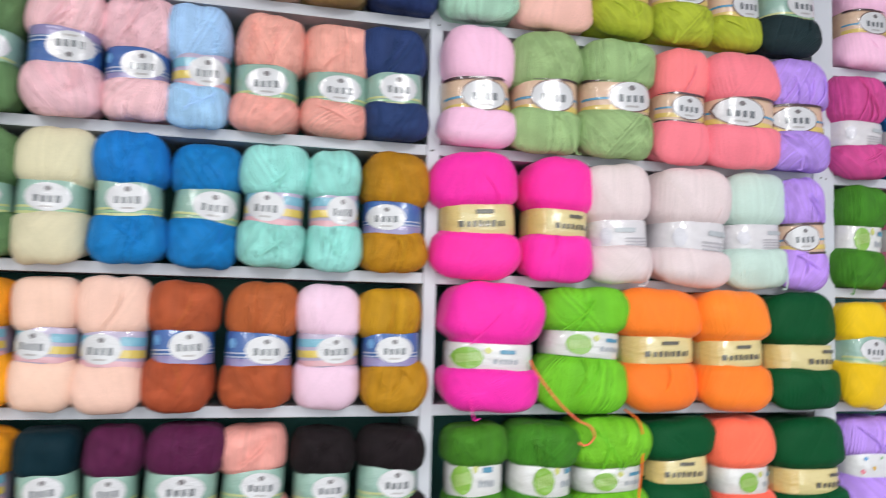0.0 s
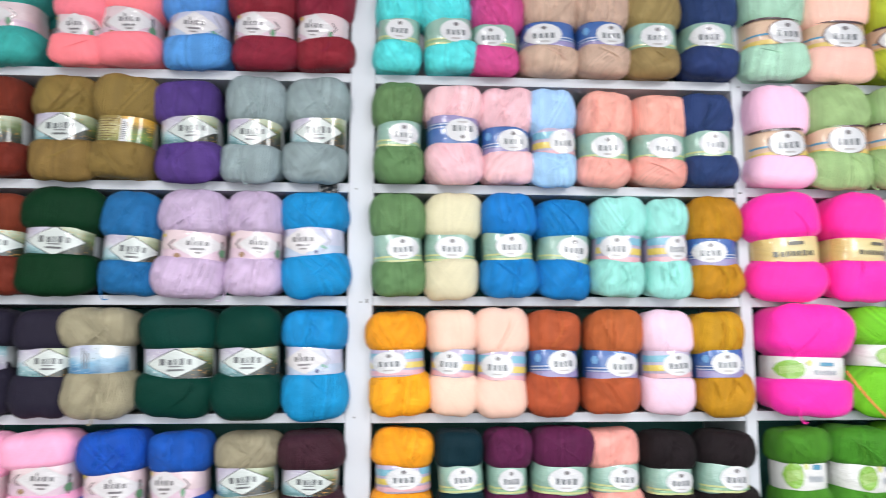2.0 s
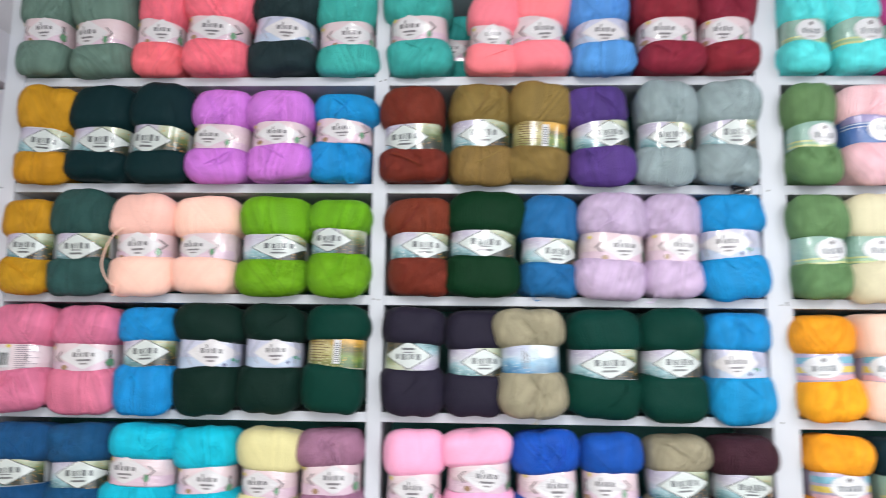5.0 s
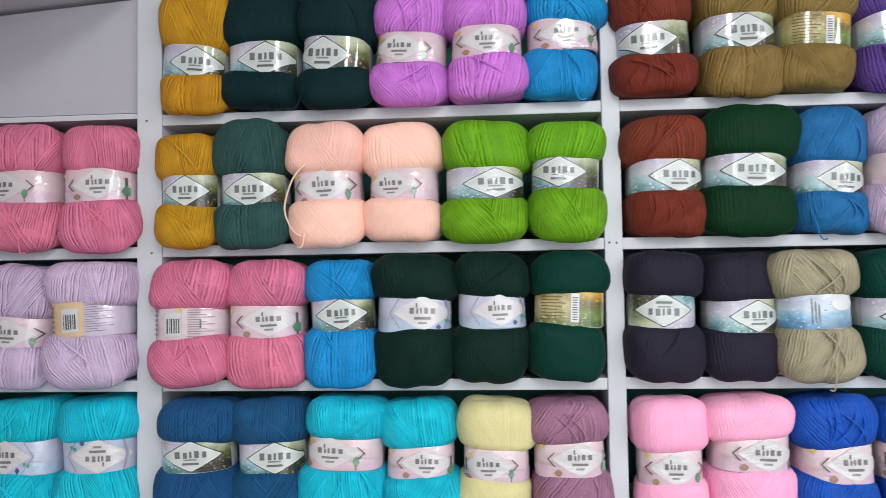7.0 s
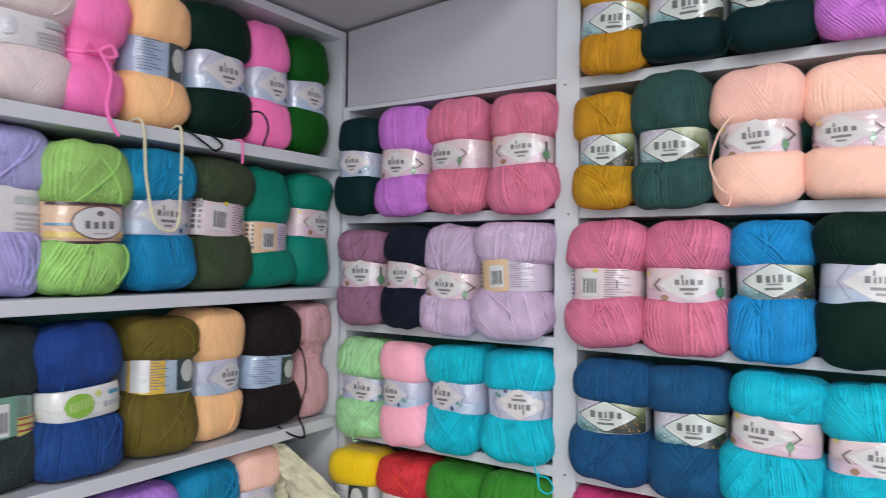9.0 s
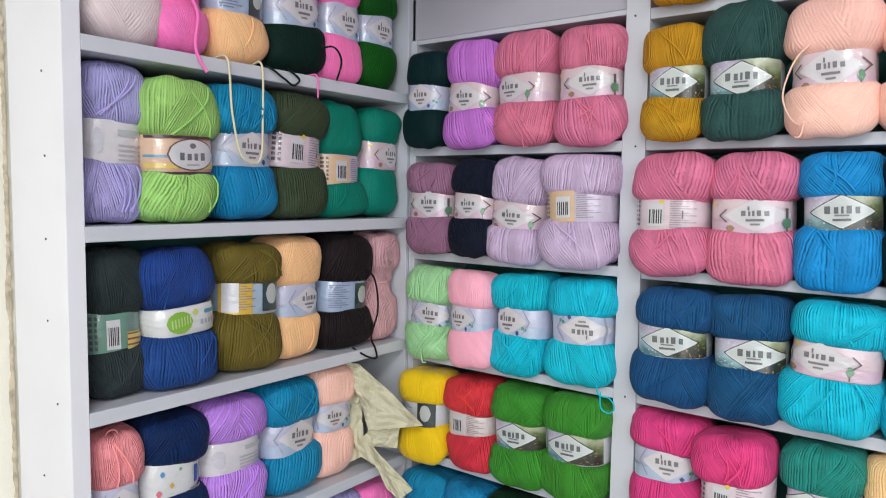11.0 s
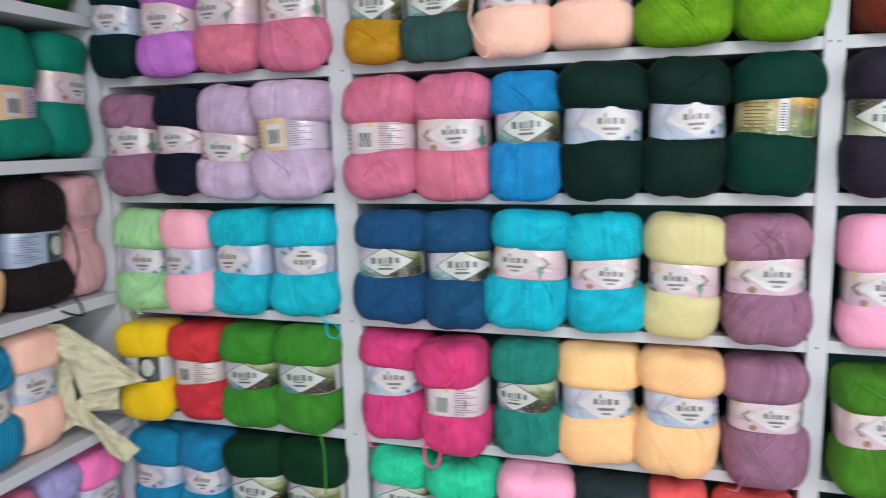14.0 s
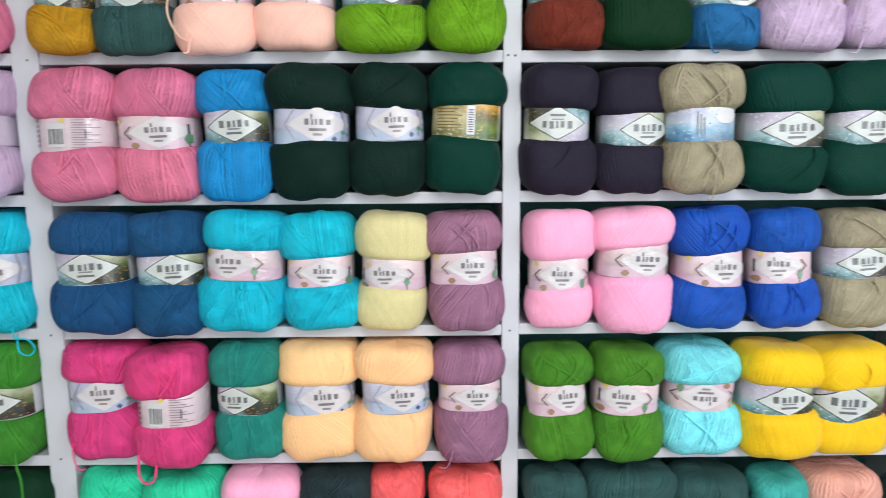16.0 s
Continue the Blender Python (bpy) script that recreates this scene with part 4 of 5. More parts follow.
stock(4, 1, [
    (0.271, 0.113, 0.171, 0.069, 0.057, 'pale_mint', 'oval_peach'),
    (0.386, 0.122, 0.171, 0.070, 0.056, 'pale_peach', 'oval_peach'),
    (0.495, 0.103, 0.171, 0.059, 0.052, 'lime_yellow', 'oval_peach'),
    (0.598, 0.107, 0.162, 0.073, 0.059, 'lime_yellow', 'oval_peach'),
    (0.697, 0.098, 0.166, 0.062, 0.057, 'lime_yellow', 'oval_peach'),
    (0.793, 0.110, 0.164, 0.072, 0.056, 'dark_slate', 'oval_green')])
stock(4, 2, [
    (0.273, 0.110, 0.171, 0.063, 0.057, 'blossom', 'oval_peach'),
    (0.381, 0.112, 0.171, 0.073, 0.060, 'sage', 'oval_peach'),
    (0.489, 0.124, 0.171, 0.082, 0.058, 'sage', 'oval_peach'),
    (0.596, 0.093, 0.171, 0.076, 0.048, 'coral', 'oval_peach'),
    (0.701, 0.134, 0.171, 0.075, 0.058, 'coral', 'oval_peach'),
    (0.803, 0.120, 0.171, 0.073, 0.052, 'violet', 'oval_peach')])
stock(4, 3, [
    (0.281, 0.131, 0.171, 0.077, 0.045, 'hot_pink', 'cream_script'),
    (0.398, 0.105, 0.171, 0.077, 0.039, 'hot_pink', 'cream_script'),
    (0.500, 0.110, 0.171, 0.065, 0.047, 'white_pink', 'white_plain'),
    (0.617, 0.131, 0.171, 0.065, 0.055, 'white_pink', 'white_plain'),
    (0.729, 0.115, 0.171, 0.071, 0.042, 'white_mint', 'white_plain'),
    (0.819, 0.085, 0.171, 0.075, 0.051, 'violet', 'oval_peach')])
stock(4, 4, [
    (0.301, 0.143, 0.171, 0.070, 0.039, 'hot_pink', 'white_ball'),
    (0.442, 0.133, 0.171, 0.089, 0.038, 'bright_green', 'white_ball'),
    (0.568, 0.135, 0.171, 0.084, 0.041, 'orange', 'cream_script'),
    (0.686, 0.123, 0.171, 0.080, 0.040, 'orange', 'cream_script'),
    (0.814, 0.143, 0.171, 0.072, 0.041, 'bottle_green', 'cream_script')])
stock(4, 5, [
    (0.278, 0.090, 0.163, 0.093, 0.053, 'green', 'white_ball'),
    (0.378, 0.104, 0.165, 0.090, 0.050, 'green', 'white_ball'),
    (0.484, 0.119, 0.168, 0.085, 0.034, 'bright_green', 'white_ball'),
    (0.602, 0.119, 0.165, 0.091, 0.039, 'bottle_green', 'cream_script'),
    (0.710, 0.103, 0.166, 0.075, 0.039, 'coral_orange', 'white_ball'),
    (0.824, 0.133, 0.163, 0.071, 0.038, 'bottle_green', 'cream_script')])
stock(5, 1, [
    (0.954, 0.093, 0.153, 0.068, 0.049, 'blossom', 'oval_peach'),
    (1.058, 0.124, 0.167, 0.080, 0.058, 'blossom', 'oval_peach')])
stock(5, 2, [
    (0.937, 0.103, 0.171, 0.067, 0.042, 'magenta', 'white_plain'),
    (1.063, 0.122, 0.171, 0.066, 0.043, 'petrol', 'white_plain')])
stock(5, 3, [
    (0.939, 0.094, 0.168, 0.079, 0.051, 'green', 'white_ball'),
    (1.048, 0.111, 0.171, 0.078, 0.052, 'blush', 'white_ball')])
stock(5, 4, [
    (0.937, 0.089, 0.163, 0.085, 0.048, 'yellow', 'oval_green'),
    (1.035, 0.110, 0.165, 0.082, 0.050, 'amber', 'oval_green')])
stock(5, 5, [
    (0.962, 0.113, 0.161, 0.088, 0.048, 'violet', 'white_dots'),
    (1.075, 0.118, 0.160, 0.086, 0.049, 'violet', 'white_dots')])
stock(2, 1, [
    (-1.020, 0.114, 0.171, 0.075, 0.056, 'teal', 'gem_pink'),
    (-0.895, 0.086, 0.138, 0.055, 0.052, 'coral', 'gem_pink'),
    (-0.820, 0.105, 0.171, 0.062, 0.057, 'coral', 'gem_pink'),
    (-0.711, 0.111, 0.171, 0.061, 0.054, 'cornflower', 'gem_lilac'),
    (-0.600, 0.111, 0.171, 0.061, 0.054, 'maroon', 'gem_pink'),
    (-0.502, 0.097, 0.171, 0.054, 0.057, 'maroon', 'gem_pink')])
stock(2, 2, [
    (-1.024, 0.108, 0.171, 0.069, 0.052, 'brown', 'vista'),
    (-0.916, 0.109, 0.171, 0.075, 0.054, 'khaki', 'vista'),
    (-0.817, 0.101, 0.171, 0.072, 0.051, 'khaki', 'vista_back'),
    (-0.714, 0.104, 0.171, 0.075, 0.051, 'purple', 'vista'),
    (-0.610, 0.098, 0.171, 0.071, 0.051, 'grey_blue', 'vista'),
    (-0.505, 0.106, 0.171, 0.076, 0.057, 'grey_blue', 'vista')])
stock(2, 3, [
    (-1.014, 0.108, 0.165, 0.077, 0.049, 'brown', 'vista'),
    (-0.911, 0.121, 0.171, 0.080, 0.053, 'pine', 'vista'),
    (-0.804, 0.099, 0.166, 0.068, 0.052, 'petrol', 'vista'),
    (-0.702, 0.113, 0.169, 0.077, 0.051, 'lilac', 'gem_pink'),
    (-0.603, 0.093, 0.168, 0.078, 0.052, 'lilac', 'gem_pink'),
    (-0.508, 0.110, 0.171, 0.085, 0.053, 'sky', 'gem_lilac')])
stock(2, 4, [
    (-1.023, 0.100, 0.171, 0.091, 0.050, 'aubergine', 'vista', 180),
    (-0.922, 0.099, 0.171, 0.081, 0.048, 'aubergine', 'vista'),
    (-0.835, 0.105, 0.171, 0.088, 0.048, 'taupe', 'vista_blue', 0.052),
    (-0.718, 0.121, 0.171, 0.081, 0.051, 'emerald', 'vista'),
    (-0.608, 0.107, 0.171, 0.083, 0.050, 'emerald', 'vista'),
    (-0.504, 0.103, 0.171, 0.085, 0.050, 'sky', 'gem_lilac')])
stock(2, 5, [
    (-1.015, 0.093, 0.166, 0.074, 0.051, 'bubble_pink', 'gem_pink'),
    (-0.913, 0.111, 0.169, 0.095, 0.051, 'bubble_pink', 'gem_pink'),
    (-0.807, 0.103, 0.168, 0.081, 0.054, 'royal_blue', 'gem_pink'),
    (-0.709, 0.096, 0.166, 0.085, 0.053, 'royal_blue', 'gem_pink'),
    (-0.604, 0.101, 0.166, 0.089, 0.047, 'taupe', 'vista'),
    (-0.505, 0.100, 0.166, 0.087, 0.043, 'maroon_black', 'vista')])
stock(2, 6, [
    (-1.018, 0.091, 0.165, 0.091, 0.053, 'green', 'gem_pink'),
    (-0.920, 0.102, 0.161, 0.091, 0.053, 'green', 'gem_pink'),
    (-0.811, 0.113, 0.159, 0.088, 0.049, 'aqua', 'gem_pink', 180),
    (-0.702, 0.116, 0.159, 0.082, 0.049, 'yellow', 'vista'),
    (-0.605, 0.116, 0.161, 0.078, 0.059, 'yellow', 'vista'),
    (-0.487, 0.080, 0.153, 0.074, 0.059, 'mauve', 'gem_pink')])
stock(2, 7, [
    (-1.021, 0.083, 0.163, 0.103, 0.051, 'slate', 'vista'),
    (-0.910, 0.131, 0.162, 0.098, 0.051, 'slate', 'vista'),
    (-0.789, 0.113, 0.157, 0.092, 0.052, 'slate', 'vista'),
    (-0.694, 0.080, 0.156, 0.092, 0.052, 'teal', 'vista'),
    (-0.598, 0.107, 0.156, 0.083, 0.052, 'rosy_brown', 'gem_pink'),
    (-0.484, 0.074, 0.144, 0.078, 0.052, 'slate', 'vista')])
stock(1, 1, [
    (-1.673, 0.089, 0.171, 0.073, 0.054, 'grey_green', 'gem_pink'),
    (-1.574, 0.110, 0.171, 0.068, 0.058, 'grey_green', 'gem_pink'),
    (-1.474, 0.091, 0.171, 0.071, 0.054, 'coral_pink', 'gem_pink'),
    (-1.373, 0.119, 0.171, 0.073, 0.054, 'coral_pink', 'gem_pink'),
    (-1.256, 0.117, 0.171, 0.071, 0.053, 'dark_slate', 'gem_lilac'),
    (-1.145, 0.105, 0.171, 0.061, 0.052, 'teal', 'gem_pink')])
stock(1, 2, [
    (-1.662, 0.098, 0.171, 0.053, 0.051, 'mustard', 'vista'),
    (-1.563, 0.112, 0.171, 0.058, 0.054, 'black_teal', 'vista'),
    (-1.457, 0.107, 0.169, 0.065, 0.057, 'black_teal', 'vista'),
    (-1.353, 0.107, 0.163, 0.070, 0.045, 'orchid', 'gem_pink'),
    (-1.249, 0.107, 0.157, 0.071, 0.046, 'orchid', 'gem_pink', 0.054),
    (-1.146, 0.106, 0.155, 0.083, 0.046, 'sky', 'gem_pink')])
stock(1, 3, [
    (-1.664, 0.088, 0.162, 0.073, 0.049, 'mustard', 'vista'),
    (-1.573, 0.102, 0.171, 0.070, 0.052, 'slate', 'vista'),
    (-1.470, 0.107, 0.164, 0.075, 0.054, 'pale_peach', 'gem_pink'),
    (-1.365, 0.107, 0.166, 0.073, 0.045, 'pale_peach', 'gem_pink'),
    (-1.255, 0.119, 0.165, 0.073, 0.046, 'lime', 'vista'),
    (-1.146, 0.103, 0.159, 0.085, 0.047, 'lime', 'vista')])
stock(1, 4, [
    (-1.664, 0.114, 0.167, 0.079, 0.049, 'blush', 'gem_back'),
    (-1.558, 0.113, 0.167, 0.083, 0.050, 'blush', 'gem_pink'),
    (-1.453, 0.100, 0.167, 0.089, 0.049, 'sky', 'vista'),
    (-1.355, 0.113, 0.171, 0.090, 0.056, 'black_green', 'gem_lilac'),
    (-1.247, 0.103, 0.171, 0.092, 0.051, 'black_green', 'gem_lilac'),
    (-1.144, 0.104, 0.171, 0.094, 0.052, 'emerald', 'vista_back')])
stock(1, 5, [
    (-1.657, 0.110, 0.167, 0.091, 0.048, 'dark_petrol', 'vista'),
    (-1.555, 0.105, 0.167, 0.085, 0.049, 'dark_petrol', 'vista'),
    (-1.450, 0.114, 0.169, 0.095, 0.049, 'cyan', 'gem_pink'),
    (-1.348, 0.105, 0.165, 0.079, 0.047, 'cyan', 'gem_pink'),
    (-1.248, 0.100, 0.165, 0.079, 0.047, 'pale_yellow', 'gem_pink'),
    (-1.146, 0.104, 0.166, 0.087, 0.052, 'mauve', 'gem_pink')])
stock(1, 6, [
    (-1.660, 0.113, 0.171, 0.107, 0.055, 'fuchsia', 'gem_lilac'),
    (-1.556, 0.102, 0.168, 0.082, 0.055, 'fuchsia', 'gem_back', 0.056),
    (-1.457, 0.100, 0.171, 0.089, 0.046, 'deep_teal', 'vista'),
    (-1.354, 0.116, 0.171, 0.088, 0.059, 'apricot', 'gem_lilac'),
    (-1.247, 0.107, 0.169, 0.095, 0.051, 'apricot', 'gem_lilac'),
    (-1.141, 0.103, 0.167, 0.093, 0.045, 'mauve', 'gem_pink')])
stock(1, 7, [
    (-1.655, 0.105, 0.171, 0.117, 0.045, 'sea_green', 'vista'),
    (-1.552, 0.108, 0.169, 0.113, 0.045, 'sea_green', 'vista'),
    (-1.446, 0.106, 0.170, 0.111, 0.043, 'bubble_pink', 'gem_pink'),
    (-1.336, 0.107, 0.168, 0.107, 0.045, 'dark_slate', 'vista'),
    (-1.241, 0.080, 0.168, 0.102, 0.046, 'coral_red', 'gem_pink'),
    (-1.145, 0.107, 0.166, 0.102, 0.046, 'coral_red', 'gem_pink')])
stock(0, 3, [
    (-2.105, 0.090, 0.171, 0.085, 0.051, 'black_teal', 'gem_lilac'),
    (-2.011, 0.104, 0.177, 0.075, 0.052, 'orchid', 'gem_pink'),
    (-1.909, 0.113, 0.177, 0.084, 0.050, 'blush', 'gem_pink'),
    (-1.799, 0.108, 0.177, 0.084, 0.050, 'blush', 'gem_pink')])
stock(0, 4, [
    (-2.098, 0.103, 0.163, 0.086, 0.055, 'mauve', 'gem_pink'),
    (-2.001, 0.090, 0.165, 0.084, 0.047, 'midnight', 'gem_pink'),
    (-1.919, 0.112, 0.169, 0.070, 0.049, 'lilac', 'gem_pink'),
    (-1.803, 0.116, 0.173, 0.087, 0.050, 'lilac', 'peach_back', 0.054)])
stock(0, 5, [
    (-2.098, 0.106, 0.163, 0.076, 0.055, 'light_green', 'gem_lilac'),
    (-1.997, 0.087, 0.164, 0.082, 0.052, 'candy_pink', 'gem_lilac'),
    (-1.908, 0.105, 0.168, 0.085, 0.056, 'cyan', 'gem_lilac'),
    (-1.803, 0.114, 0.170, 0.087, 0.056, 'cyan', 'gem_lilac', 180)])
stock(0, 6, [
    (-2.105, 0.102, 0.163, 0.084, 0.053, 'yellow', 'photo_white'),
    (-2.004, 0.104, 0.163, 0.083, 0.048, 'red', 'red_white'),
    (-1.902, 0.108, 0.167, 0.087, 0.049, 'leaf_green', 'vista'),
    (-1.801, 0.110, 0.171, 0.089, 0.051, 'leaf_green', 'vista')])
stock(0, 7, [
    (-2.101, 0.104, 0.158, 0.078, 0.052, 'ocean', 'gem_lilac'),
    (-2.008, 0.092, 0.163, 0.081, 0.050, 'ocean', 'gem_lilac'),
    (-1.907, 0.112, 0.167, 0.077, 0.051, 'pine', 'vista'),
    (-1.799, 0.106, 0.171, 0.077, 0.051, 'pine', 'vista')])
stock('left', 1, [
    (0.507, 0.115, 0.158, 0.102, 0.043, 'white_pink', 'white_plain'),
    (0.583, 0.090, 0.178, 0.082, 0.021, 'candy_hot', 'bow'),
    (0.676, 0.104, 0.196, 0.098, 0.059, 'apricot', 'photo_blue'),
    (0.784, 0.120, 0.208, 0.102, 0.061, 'black_green', 'gem_lilac'),
    (0.884, 0.098, 0.208, 0.102, 0.060, 'candy_hot', 'gem_lilac'),
    (0.976, 0.100, 0.208, 0.103, 0.055, 'deep_green', 'gem_lilac')])
stock('left', 2, [
    (0.491, 0.092, 0.206, 0.105, 0.060, 'periwinkle', 'white_plain', -0.016),
    (0.577, 0.118, 0.197, 0.092, 0.052, 'spring_green', 'oval_peach', 0.01),
    (0.680, 0.118, 0.202, 0.108, 0.058, 'ocean', 'gem_lilac', 0.002),
    (0.786, 0.122, 0.204, 0.109, 0.060, 'olive_dark', 'gem_back'),
    (0.889, 0.112, 0.200, 0.081, 0.053, 'jade', 'peach_back'),
    (0.985, 0.094, 0.201, 0.113, 0.053, 'jade', 'gem_pink')])
stock('left', 3, [
    (0.493, 0.088, 0.199, 0.087, 0.059, 'charcoal', 'green_back', -0.016),
    (0.581, 0.118, 0.195, 0.095, 0.039, 'indigo', 'white_ball', 0.006),
    (0.699, 0.118, 0.197, 0.118, 0.055, 'olive', 'photo_yellow', 0.004),
    (0.794, 0.108, 0.202, 0.097, 0.053, 'apricot', 'gem_lilac'),
    (0.901, 0.116, 0.202, 0.093, 0.053, 'black_brown', 'photo_blue'),
    (0.988, 0.080, 0.202, 0.111, 0.029, 'dusty_pink', 'none')])
stock('left', 4, [
    (0.485, 0.076, 0.183, 0.087, 0.052, 'pink_salmon', 'gem_lilac'),
    (0.564, 0.106, 0.187, 0.097, 0.060, 'deep_navy', 'white_dots'),
    (0.668, 0.122, 0.185, 0.100, 0.050, 'orchid_light', 'white_plain'),
    (0.778, 0.124, 0.191, 0.098, 0.064, 'ocean', 'gem_lilac'),
    (0.877, 0.100, 0.194, 0.108, 0.051, 'pale_peach', 'gem_lilac')])
stock('left', 5, [
    (0.725, 0.088, 0.193, 0.117, 0.052, 'sea_green', 'gem_pink'),
    (0.807, 0.088, 0.183, 0.110, 0.052, 'blush', 'gem_pink'),
    (0.888, 0.086, 0.188, 0.106, 0.055, 'periwinkle', 'gem_lilac'),
    (0.972, 0.092, 0.181, 0.108, 0.056, 'candy_hot', 'gem_lilac')])


# ---- loose threads, the cloth and what lies on top ----
def loose_thread(points, colour, label, radius=0.0016):
    ob = new("loose_thread", mesh_of("loose_thread", tube(points, radius, 6, 8), [YARN_MATERIALS[colour]], True))
    return tagged(ob, label, "thread", "loose threads")


F = LX + 0.0035
loose_thread([(LX - 0.03, 0.634, 1.644), (F, 0.637, 1.643), (F + 0.006, 0.640, 1.57), (F + 0.010, 0.650, 1.515), (F + 0.010, 0.668, 1.502), (F + 0.010, 0.686, 1.510), (F + 0.004, 0.694, 1.565), (F, 0.696, 1.643), (LX - 0.03, 0.700, 1.644)], "cream", "cream yarn loop hanging from the corner shelf", 0.0017)
loose_thread([(LX - 0.02, 0.705, 1.644), (F, 0.709, 1.642), (F + 0.004, 0.735, 1.628), (F + 0.004, 0.752, 1.621), (F + 0.002, 0.765, 1.632), (F, 0.745, 1.644)], "black_green", "black yarn loop hanging over the shelf edge", 0.0017)
loose_thread([(LX - 0.02, 0.815, 1.685), (F + 0.010, 0.827, 1.690), (F + 0.010, 0.846, 1.671), (F + 0.002, 0.843, 1.640)], "black_green", "short black yarn end over the shelf edge", 0.0016)
loose_thread([(LX - 0.02, 0.803, 1.644), (F, 0.803, 1.642), (F + 0.001, 0.804, 1.608)], "candy_hot", "short pink yarn end over the shelf edge", 0.0016)
loose_thread([(LX - 0.02, 0.925, 1.330), (F + 0.010, 0.926, 1.315), (F + 0.010, 0.937, 1.259), (F + 0.008, 0.923, 1.212), (F + 0.002, 0.940, 1.186), (F + 0.001, 0.943, 1.169), (F + 0.002, 0.915, 1.178), (LX - 0.012, 0.900, 1.1925)], "black_brown", "dark brown yarn end trailing over the shelf", 0.0017)
Y = WY - 0.054
skein((-0.955, WY + 0.098, shelf_z(1)), 0, 0.085, 0.086, 0.145, 0.075, 0.05, 'teal', 'gem_pink', False, 'white shelf')
loose_thread([(0.352, Y + 0.01, 1.425), (0.358, Y, 1.408), (0.389, Y - 0.004, 1.369), (0.420, Y, 1.343), (0.440, Y, 1.333), (0.446, Y, 1.318), (0.432, Y, 1.307), (0.412, Y, 1.318)], "coral_orange", "coral yarn end trailing across green skeins", 0.0015)
loose_thread([(0.508, Y + 0.03, 1.352), (0.516, Y, 1.338), (0.521, Y - 0.002, 1.300), (0.514, Y - 0.004, 1.236), (0.517, Y, 1.20)], "orange", "orange yarn end hanging between green skeins", 0.0015)
loose_thread([(-1.597, Y + 0.01, 1.005), (-1.595, Y, 0.978), (-1.586, Y - 0.002, 0.966), (-1.575, Y, 0.970), (-1.572, Y + 0.004, 0.990)], "fuchsia", "magenta yarn loop hanging below its skein", 0.0016)
loose_thread([(-1.752, Y + 0.008, 1.185), (-1.745, Y, 1.172), (-1.727, Y - 0.002, 1.170), (-1.719, Y - 0.002, 1.158), (-1.728, Y, 1.148), (-1.741, Y, 1.154), (-1.744, Y + 0.004, 1.176)], "cyan", "cyan yarn loop hanging below its skein", 0.0011)
loose_thread([(-1.768, Y + 0.012, 1.006), (-1.760, Y, 0.990), (-1.756, Y, 0.965), (-1.757, Y, 0.90)], "leaf_green", "green yarn end hanging down in front of dark skeins", 0.0015)
loose_thread([(-1.490, Y + 0.012, 1.650), (-1.502, Y, 1.634), (-1.511, Y - 0.004, 1.612), (-1.516, Y - 0.004, 1.585), (-1.507, Y, 1.560), (-1.498, Y + 0.012, 1.552)], "peach", "pale peach yarn loop beside its skein", 0.0012)


def crumpled(name, nx, ny, at, folds, seed, material, label, category, thick=0.0012):
    """A crumpled sheet: at(u, v) gives its middle surface, folds its depth."""
    bm = bmesh.new()
    off = Vector((seed, seed * 2.3, 0))
    rows = []
    for j in range(ny + 1):
        line = []
        for i in range(nx + 1):
            u, v = i / nx, j / ny
            p = Vector(at(u, v))
            a = noise.noise(Vector((u * 3.1, v * 2.6, 0)) + off)
            b = noise.noise(Vector((u * 6.5, v * 5.5, 3)) + off)
            p += Vector((folds * (1 - 2.2 * abs(a)), folds * 0.7 * b, folds * 0.6 * (1 - 2 * abs(b))))
            line.append(bm.verts.new(p))
        rows.append(line)
    for a, b in zip(rows, rows[1:]):
        for i in range(nx):
            bm.faces.new((a[i], a[i + 1], b[i + 1], b[i]))
    ob = new(name, mesh_of(name, bm, [material]))
    s = ob.modifiers.new("thickness", "SOLIDIFY")
    s.thickness = thick
    return tagged(ob, label, category)


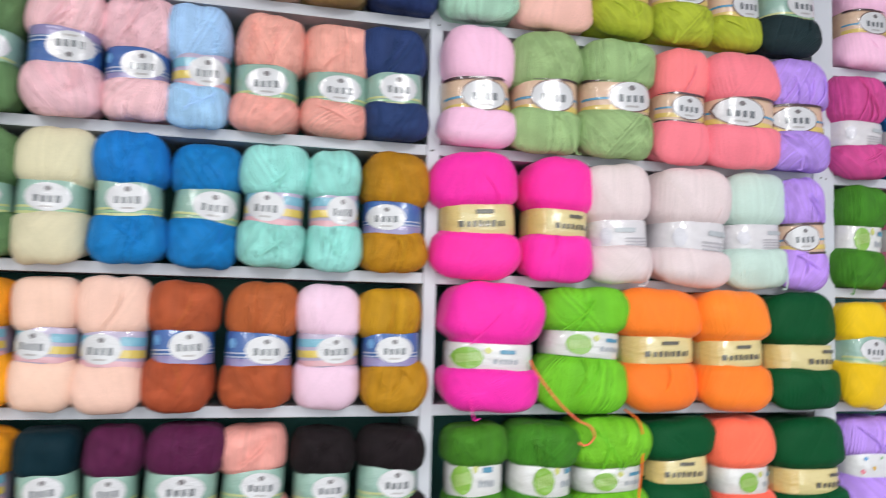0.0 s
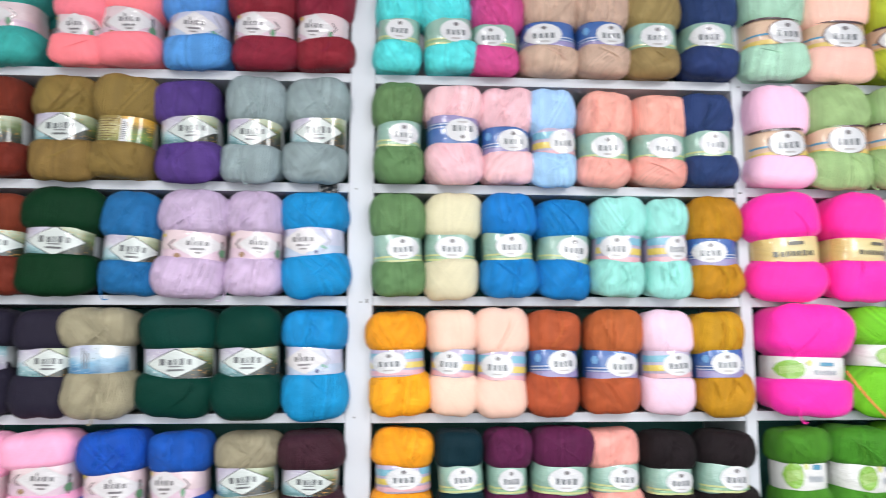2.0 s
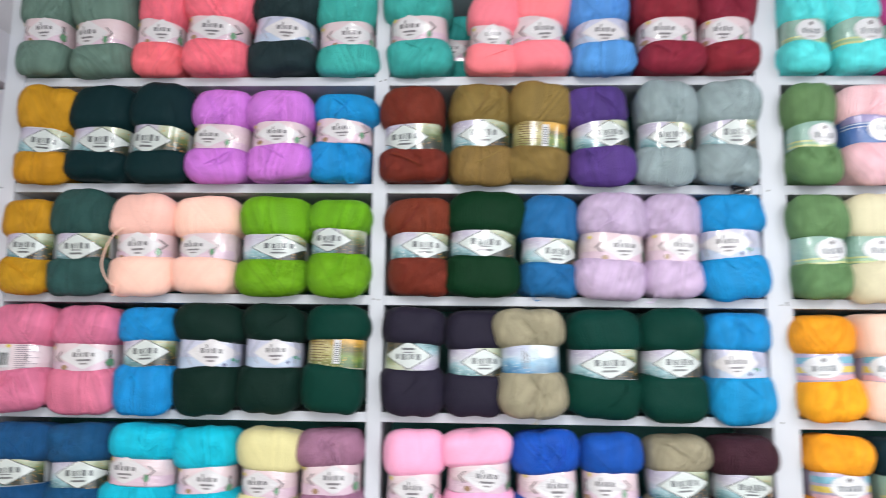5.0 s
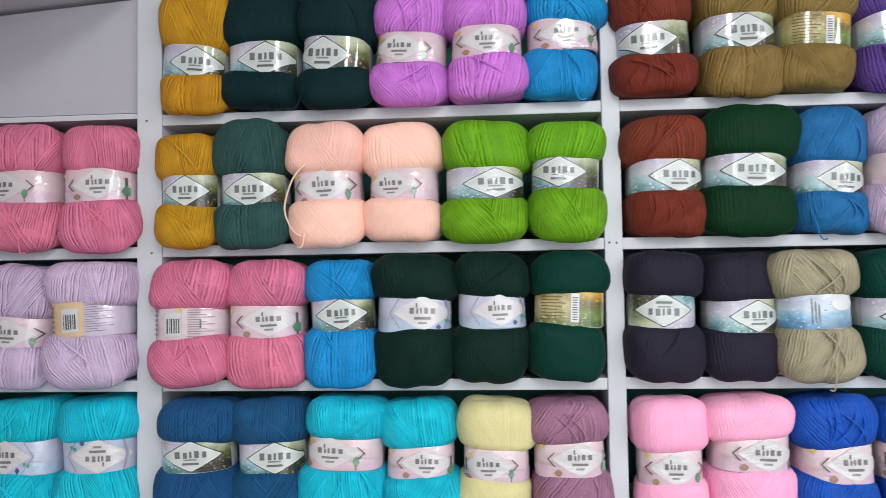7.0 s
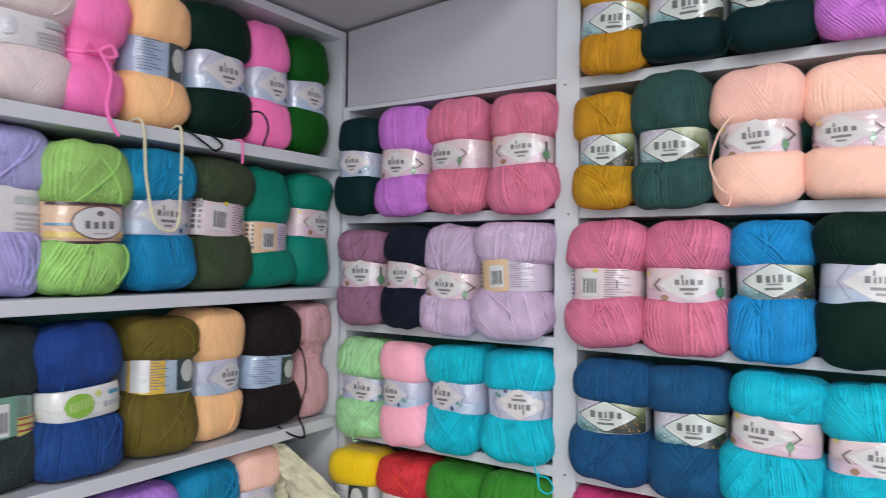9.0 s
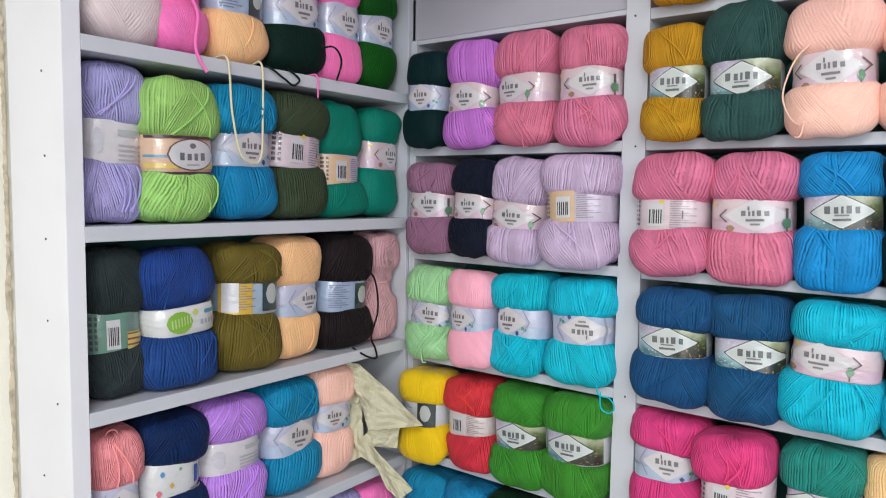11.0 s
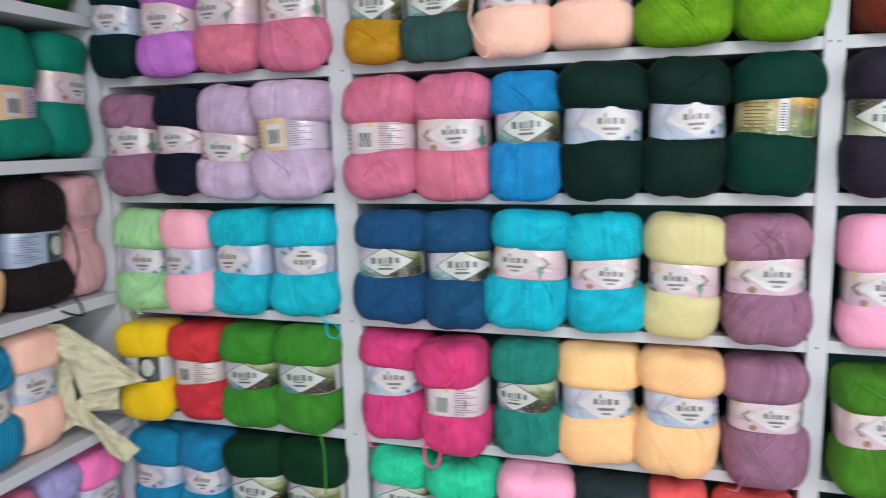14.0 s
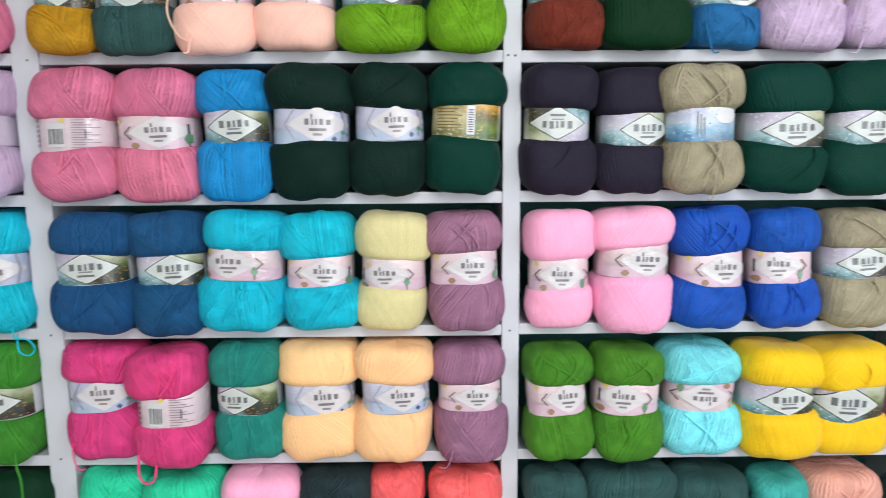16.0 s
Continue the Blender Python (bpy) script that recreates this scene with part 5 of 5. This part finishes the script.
def draped_cloth():
    """A stiff cotton cloth stuffed into the corner: folded flaps, run from inside the shelf (u = 0) out past its edge (u = 1), v down, with how far each corner stands out."""
    flaps = (((0.03, 0.03, -0.01), (0.22, 0.02, 0.0), (0.55, 0.20, 0.0), (0.20, 0.19, 0.014), (0.08, 0.14, -0.01)),
             ((0.20, 0.19, 0.014), (0.55, 0.20, 0.0), (1.0, 0.445, 0.026), (0.36, 0.53, 0.004), (0.28, 0.37, -0.004)),
             ((0.08, 0.14, -0.01), (0.20, 0.19, 0.014), (0.30, 0.28, -0.02), (0.25, 0.36, -0.020), (0.02, 0.38, -0.016)),
             ((0.02, 0.38, -0.016), (0.25, 0.36, -0.020), (0.31, 0.56, 0.014), (0.28, 0.73, 0.008), (0.08, 0.79, 0.016), (0.02, 0.57, 0.004)),
             ((0.28, 0.73, 0.008), (0.31, 0.56, 0.014), (0.42, 0.645, 0.010), (0.74, 0.80, 0.040), (0.90, 0.91, 0.042), (0.74, 1.01, 0.034), (0.58, 0.91, 0.034), (0.45, 0.745, 0.024)),
             ((0.31, 0.56, 0.014), (0.36, 0.53, 0.004), (0.71, 0.50, -0.006), (0.68, 0.68, -0.012), (0.42, 0.645, 0.010)))
    bm = bmesh.new()
    for flap in flaps:
        ring = [bm.verts.new((LX - 0.05 + 0.13 * u + 0.5 * o, 0.905 + 0.085 * u - 0.8 * o, 1.163 - 0.235 * v)) for u, v, o in flap]
        mid = bm.verts.new(sum((p.co for p in ring), Vector()) / len(ring) + Vector((0.003, -0.004, 0)))
        for a, b in zip(ring, ring[1:] + ring[:1]):
            bm.faces.new((mid, b, a))
    bmesh.ops.remove_doubles(bm, verts=bm.verts[:], dist=0.0004)
    bmesh.ops.subdivide_edges(bm, edges=bm.edges[:], cuts=5, use_grid_fill=True)
    for p in bm.verts:
        q = p.co
        p.co = q + Vector((0.5, -0.8, 0.3)) * (0.026 * (0.4 - abs(noise.noise(Vector((q.x * 30 + q.z * 18, q.y * 46, q.z * 24))))) + 0.006 * noise.noise(q * 130))
    ob = new("cloth", mesh_of("cloth", bm, [CLOTH]))
    ob.modifiers.new("thickness", "SOLIDIFY").thickness = 0.0012
    return tagged(ob, "crumpled cream cotton cloth hanging from the corner shelf", "cloth")


draped_cloth()
crumpled("wrapper_scrap", 8, 6, lambda u, v: (-0.505 + 0.03 * u, WY - 0.004, 1.712 + 0.022 * v), 0.003, 3.0, printed((30, 32, 38)), "small crumpled dark printed wrapper on the shelf edge", "wrapper", 0.0006)


def tub(x0, x1, y0, y1, z, tall, material, label):
    """A soft-sided tub with a rolled rim and slightly flared wall."""
    top = tagged(new("storage_tub"), label, "tub")
    top.location = ((x0 + x1) / 2, (y0 + y1) / 2, z)
    w, d = (x1 - x0) / 2, (y1 - y0) / 2
    for name, levels in (("body", ((0, 0.0), (0, 0.9), (0.012, 0.95), (tall * 0.9, 1.0))), ("rim", ((tall * 0.9, 0.98), (tall * 0.9, 1.04), (tall, 1.04), (tall, 0.9)))):
        bm = bmesh.new()
        ring = outline(36, 1, 1, 3.2, -math.pi, math.pi)[:-1]
        grid = [[bm.verts.new((x * w * max(s, 0.01), y * d * max(s, 0.01), h)) for x, y, _ in ring] for h, s in levels]
        for a, b in zip(grid, grid[1:]):
            for j in range(36):
                bm.faces.new((a[j], a[(j + 1) % 36], b[(j + 1) % 36], b[j]))
        part(name, bm, material, top, "", True)


ZT = 2.128
tub(-1.435, -1.365, 1.06, 1.14, ZT, 0.12, painted("cream_plastic", (232, 214, 186), 0.4), "cream plastic tub on top of the shelving")
tub(-1.362, -1.290, 1.06, 1.14, ZT, 0.12, painted("grey_blue_card", (142, 148, 166), 0.6), "grey-blue card tub on top of the shelving")
tub(-1.284, -1.218, 1.06, 1.14, ZT, 0.12, painted("faded_red_card", (186, 92, 92), 0.6), "faded red card tub on top of the shelving")
tub(-1.214, -1.170, 1.06, 1.12, ZT, 0.12, painted("beige_card", (196, 172, 150), 0.6), "beige card tub on top of the shelving")
tub(-1.130, -1.040, 1.06, 1.15, ZT, 0.12, painted("brown_card", (150, 128, 104), 0.6), "brown card tub on top of the shelving")
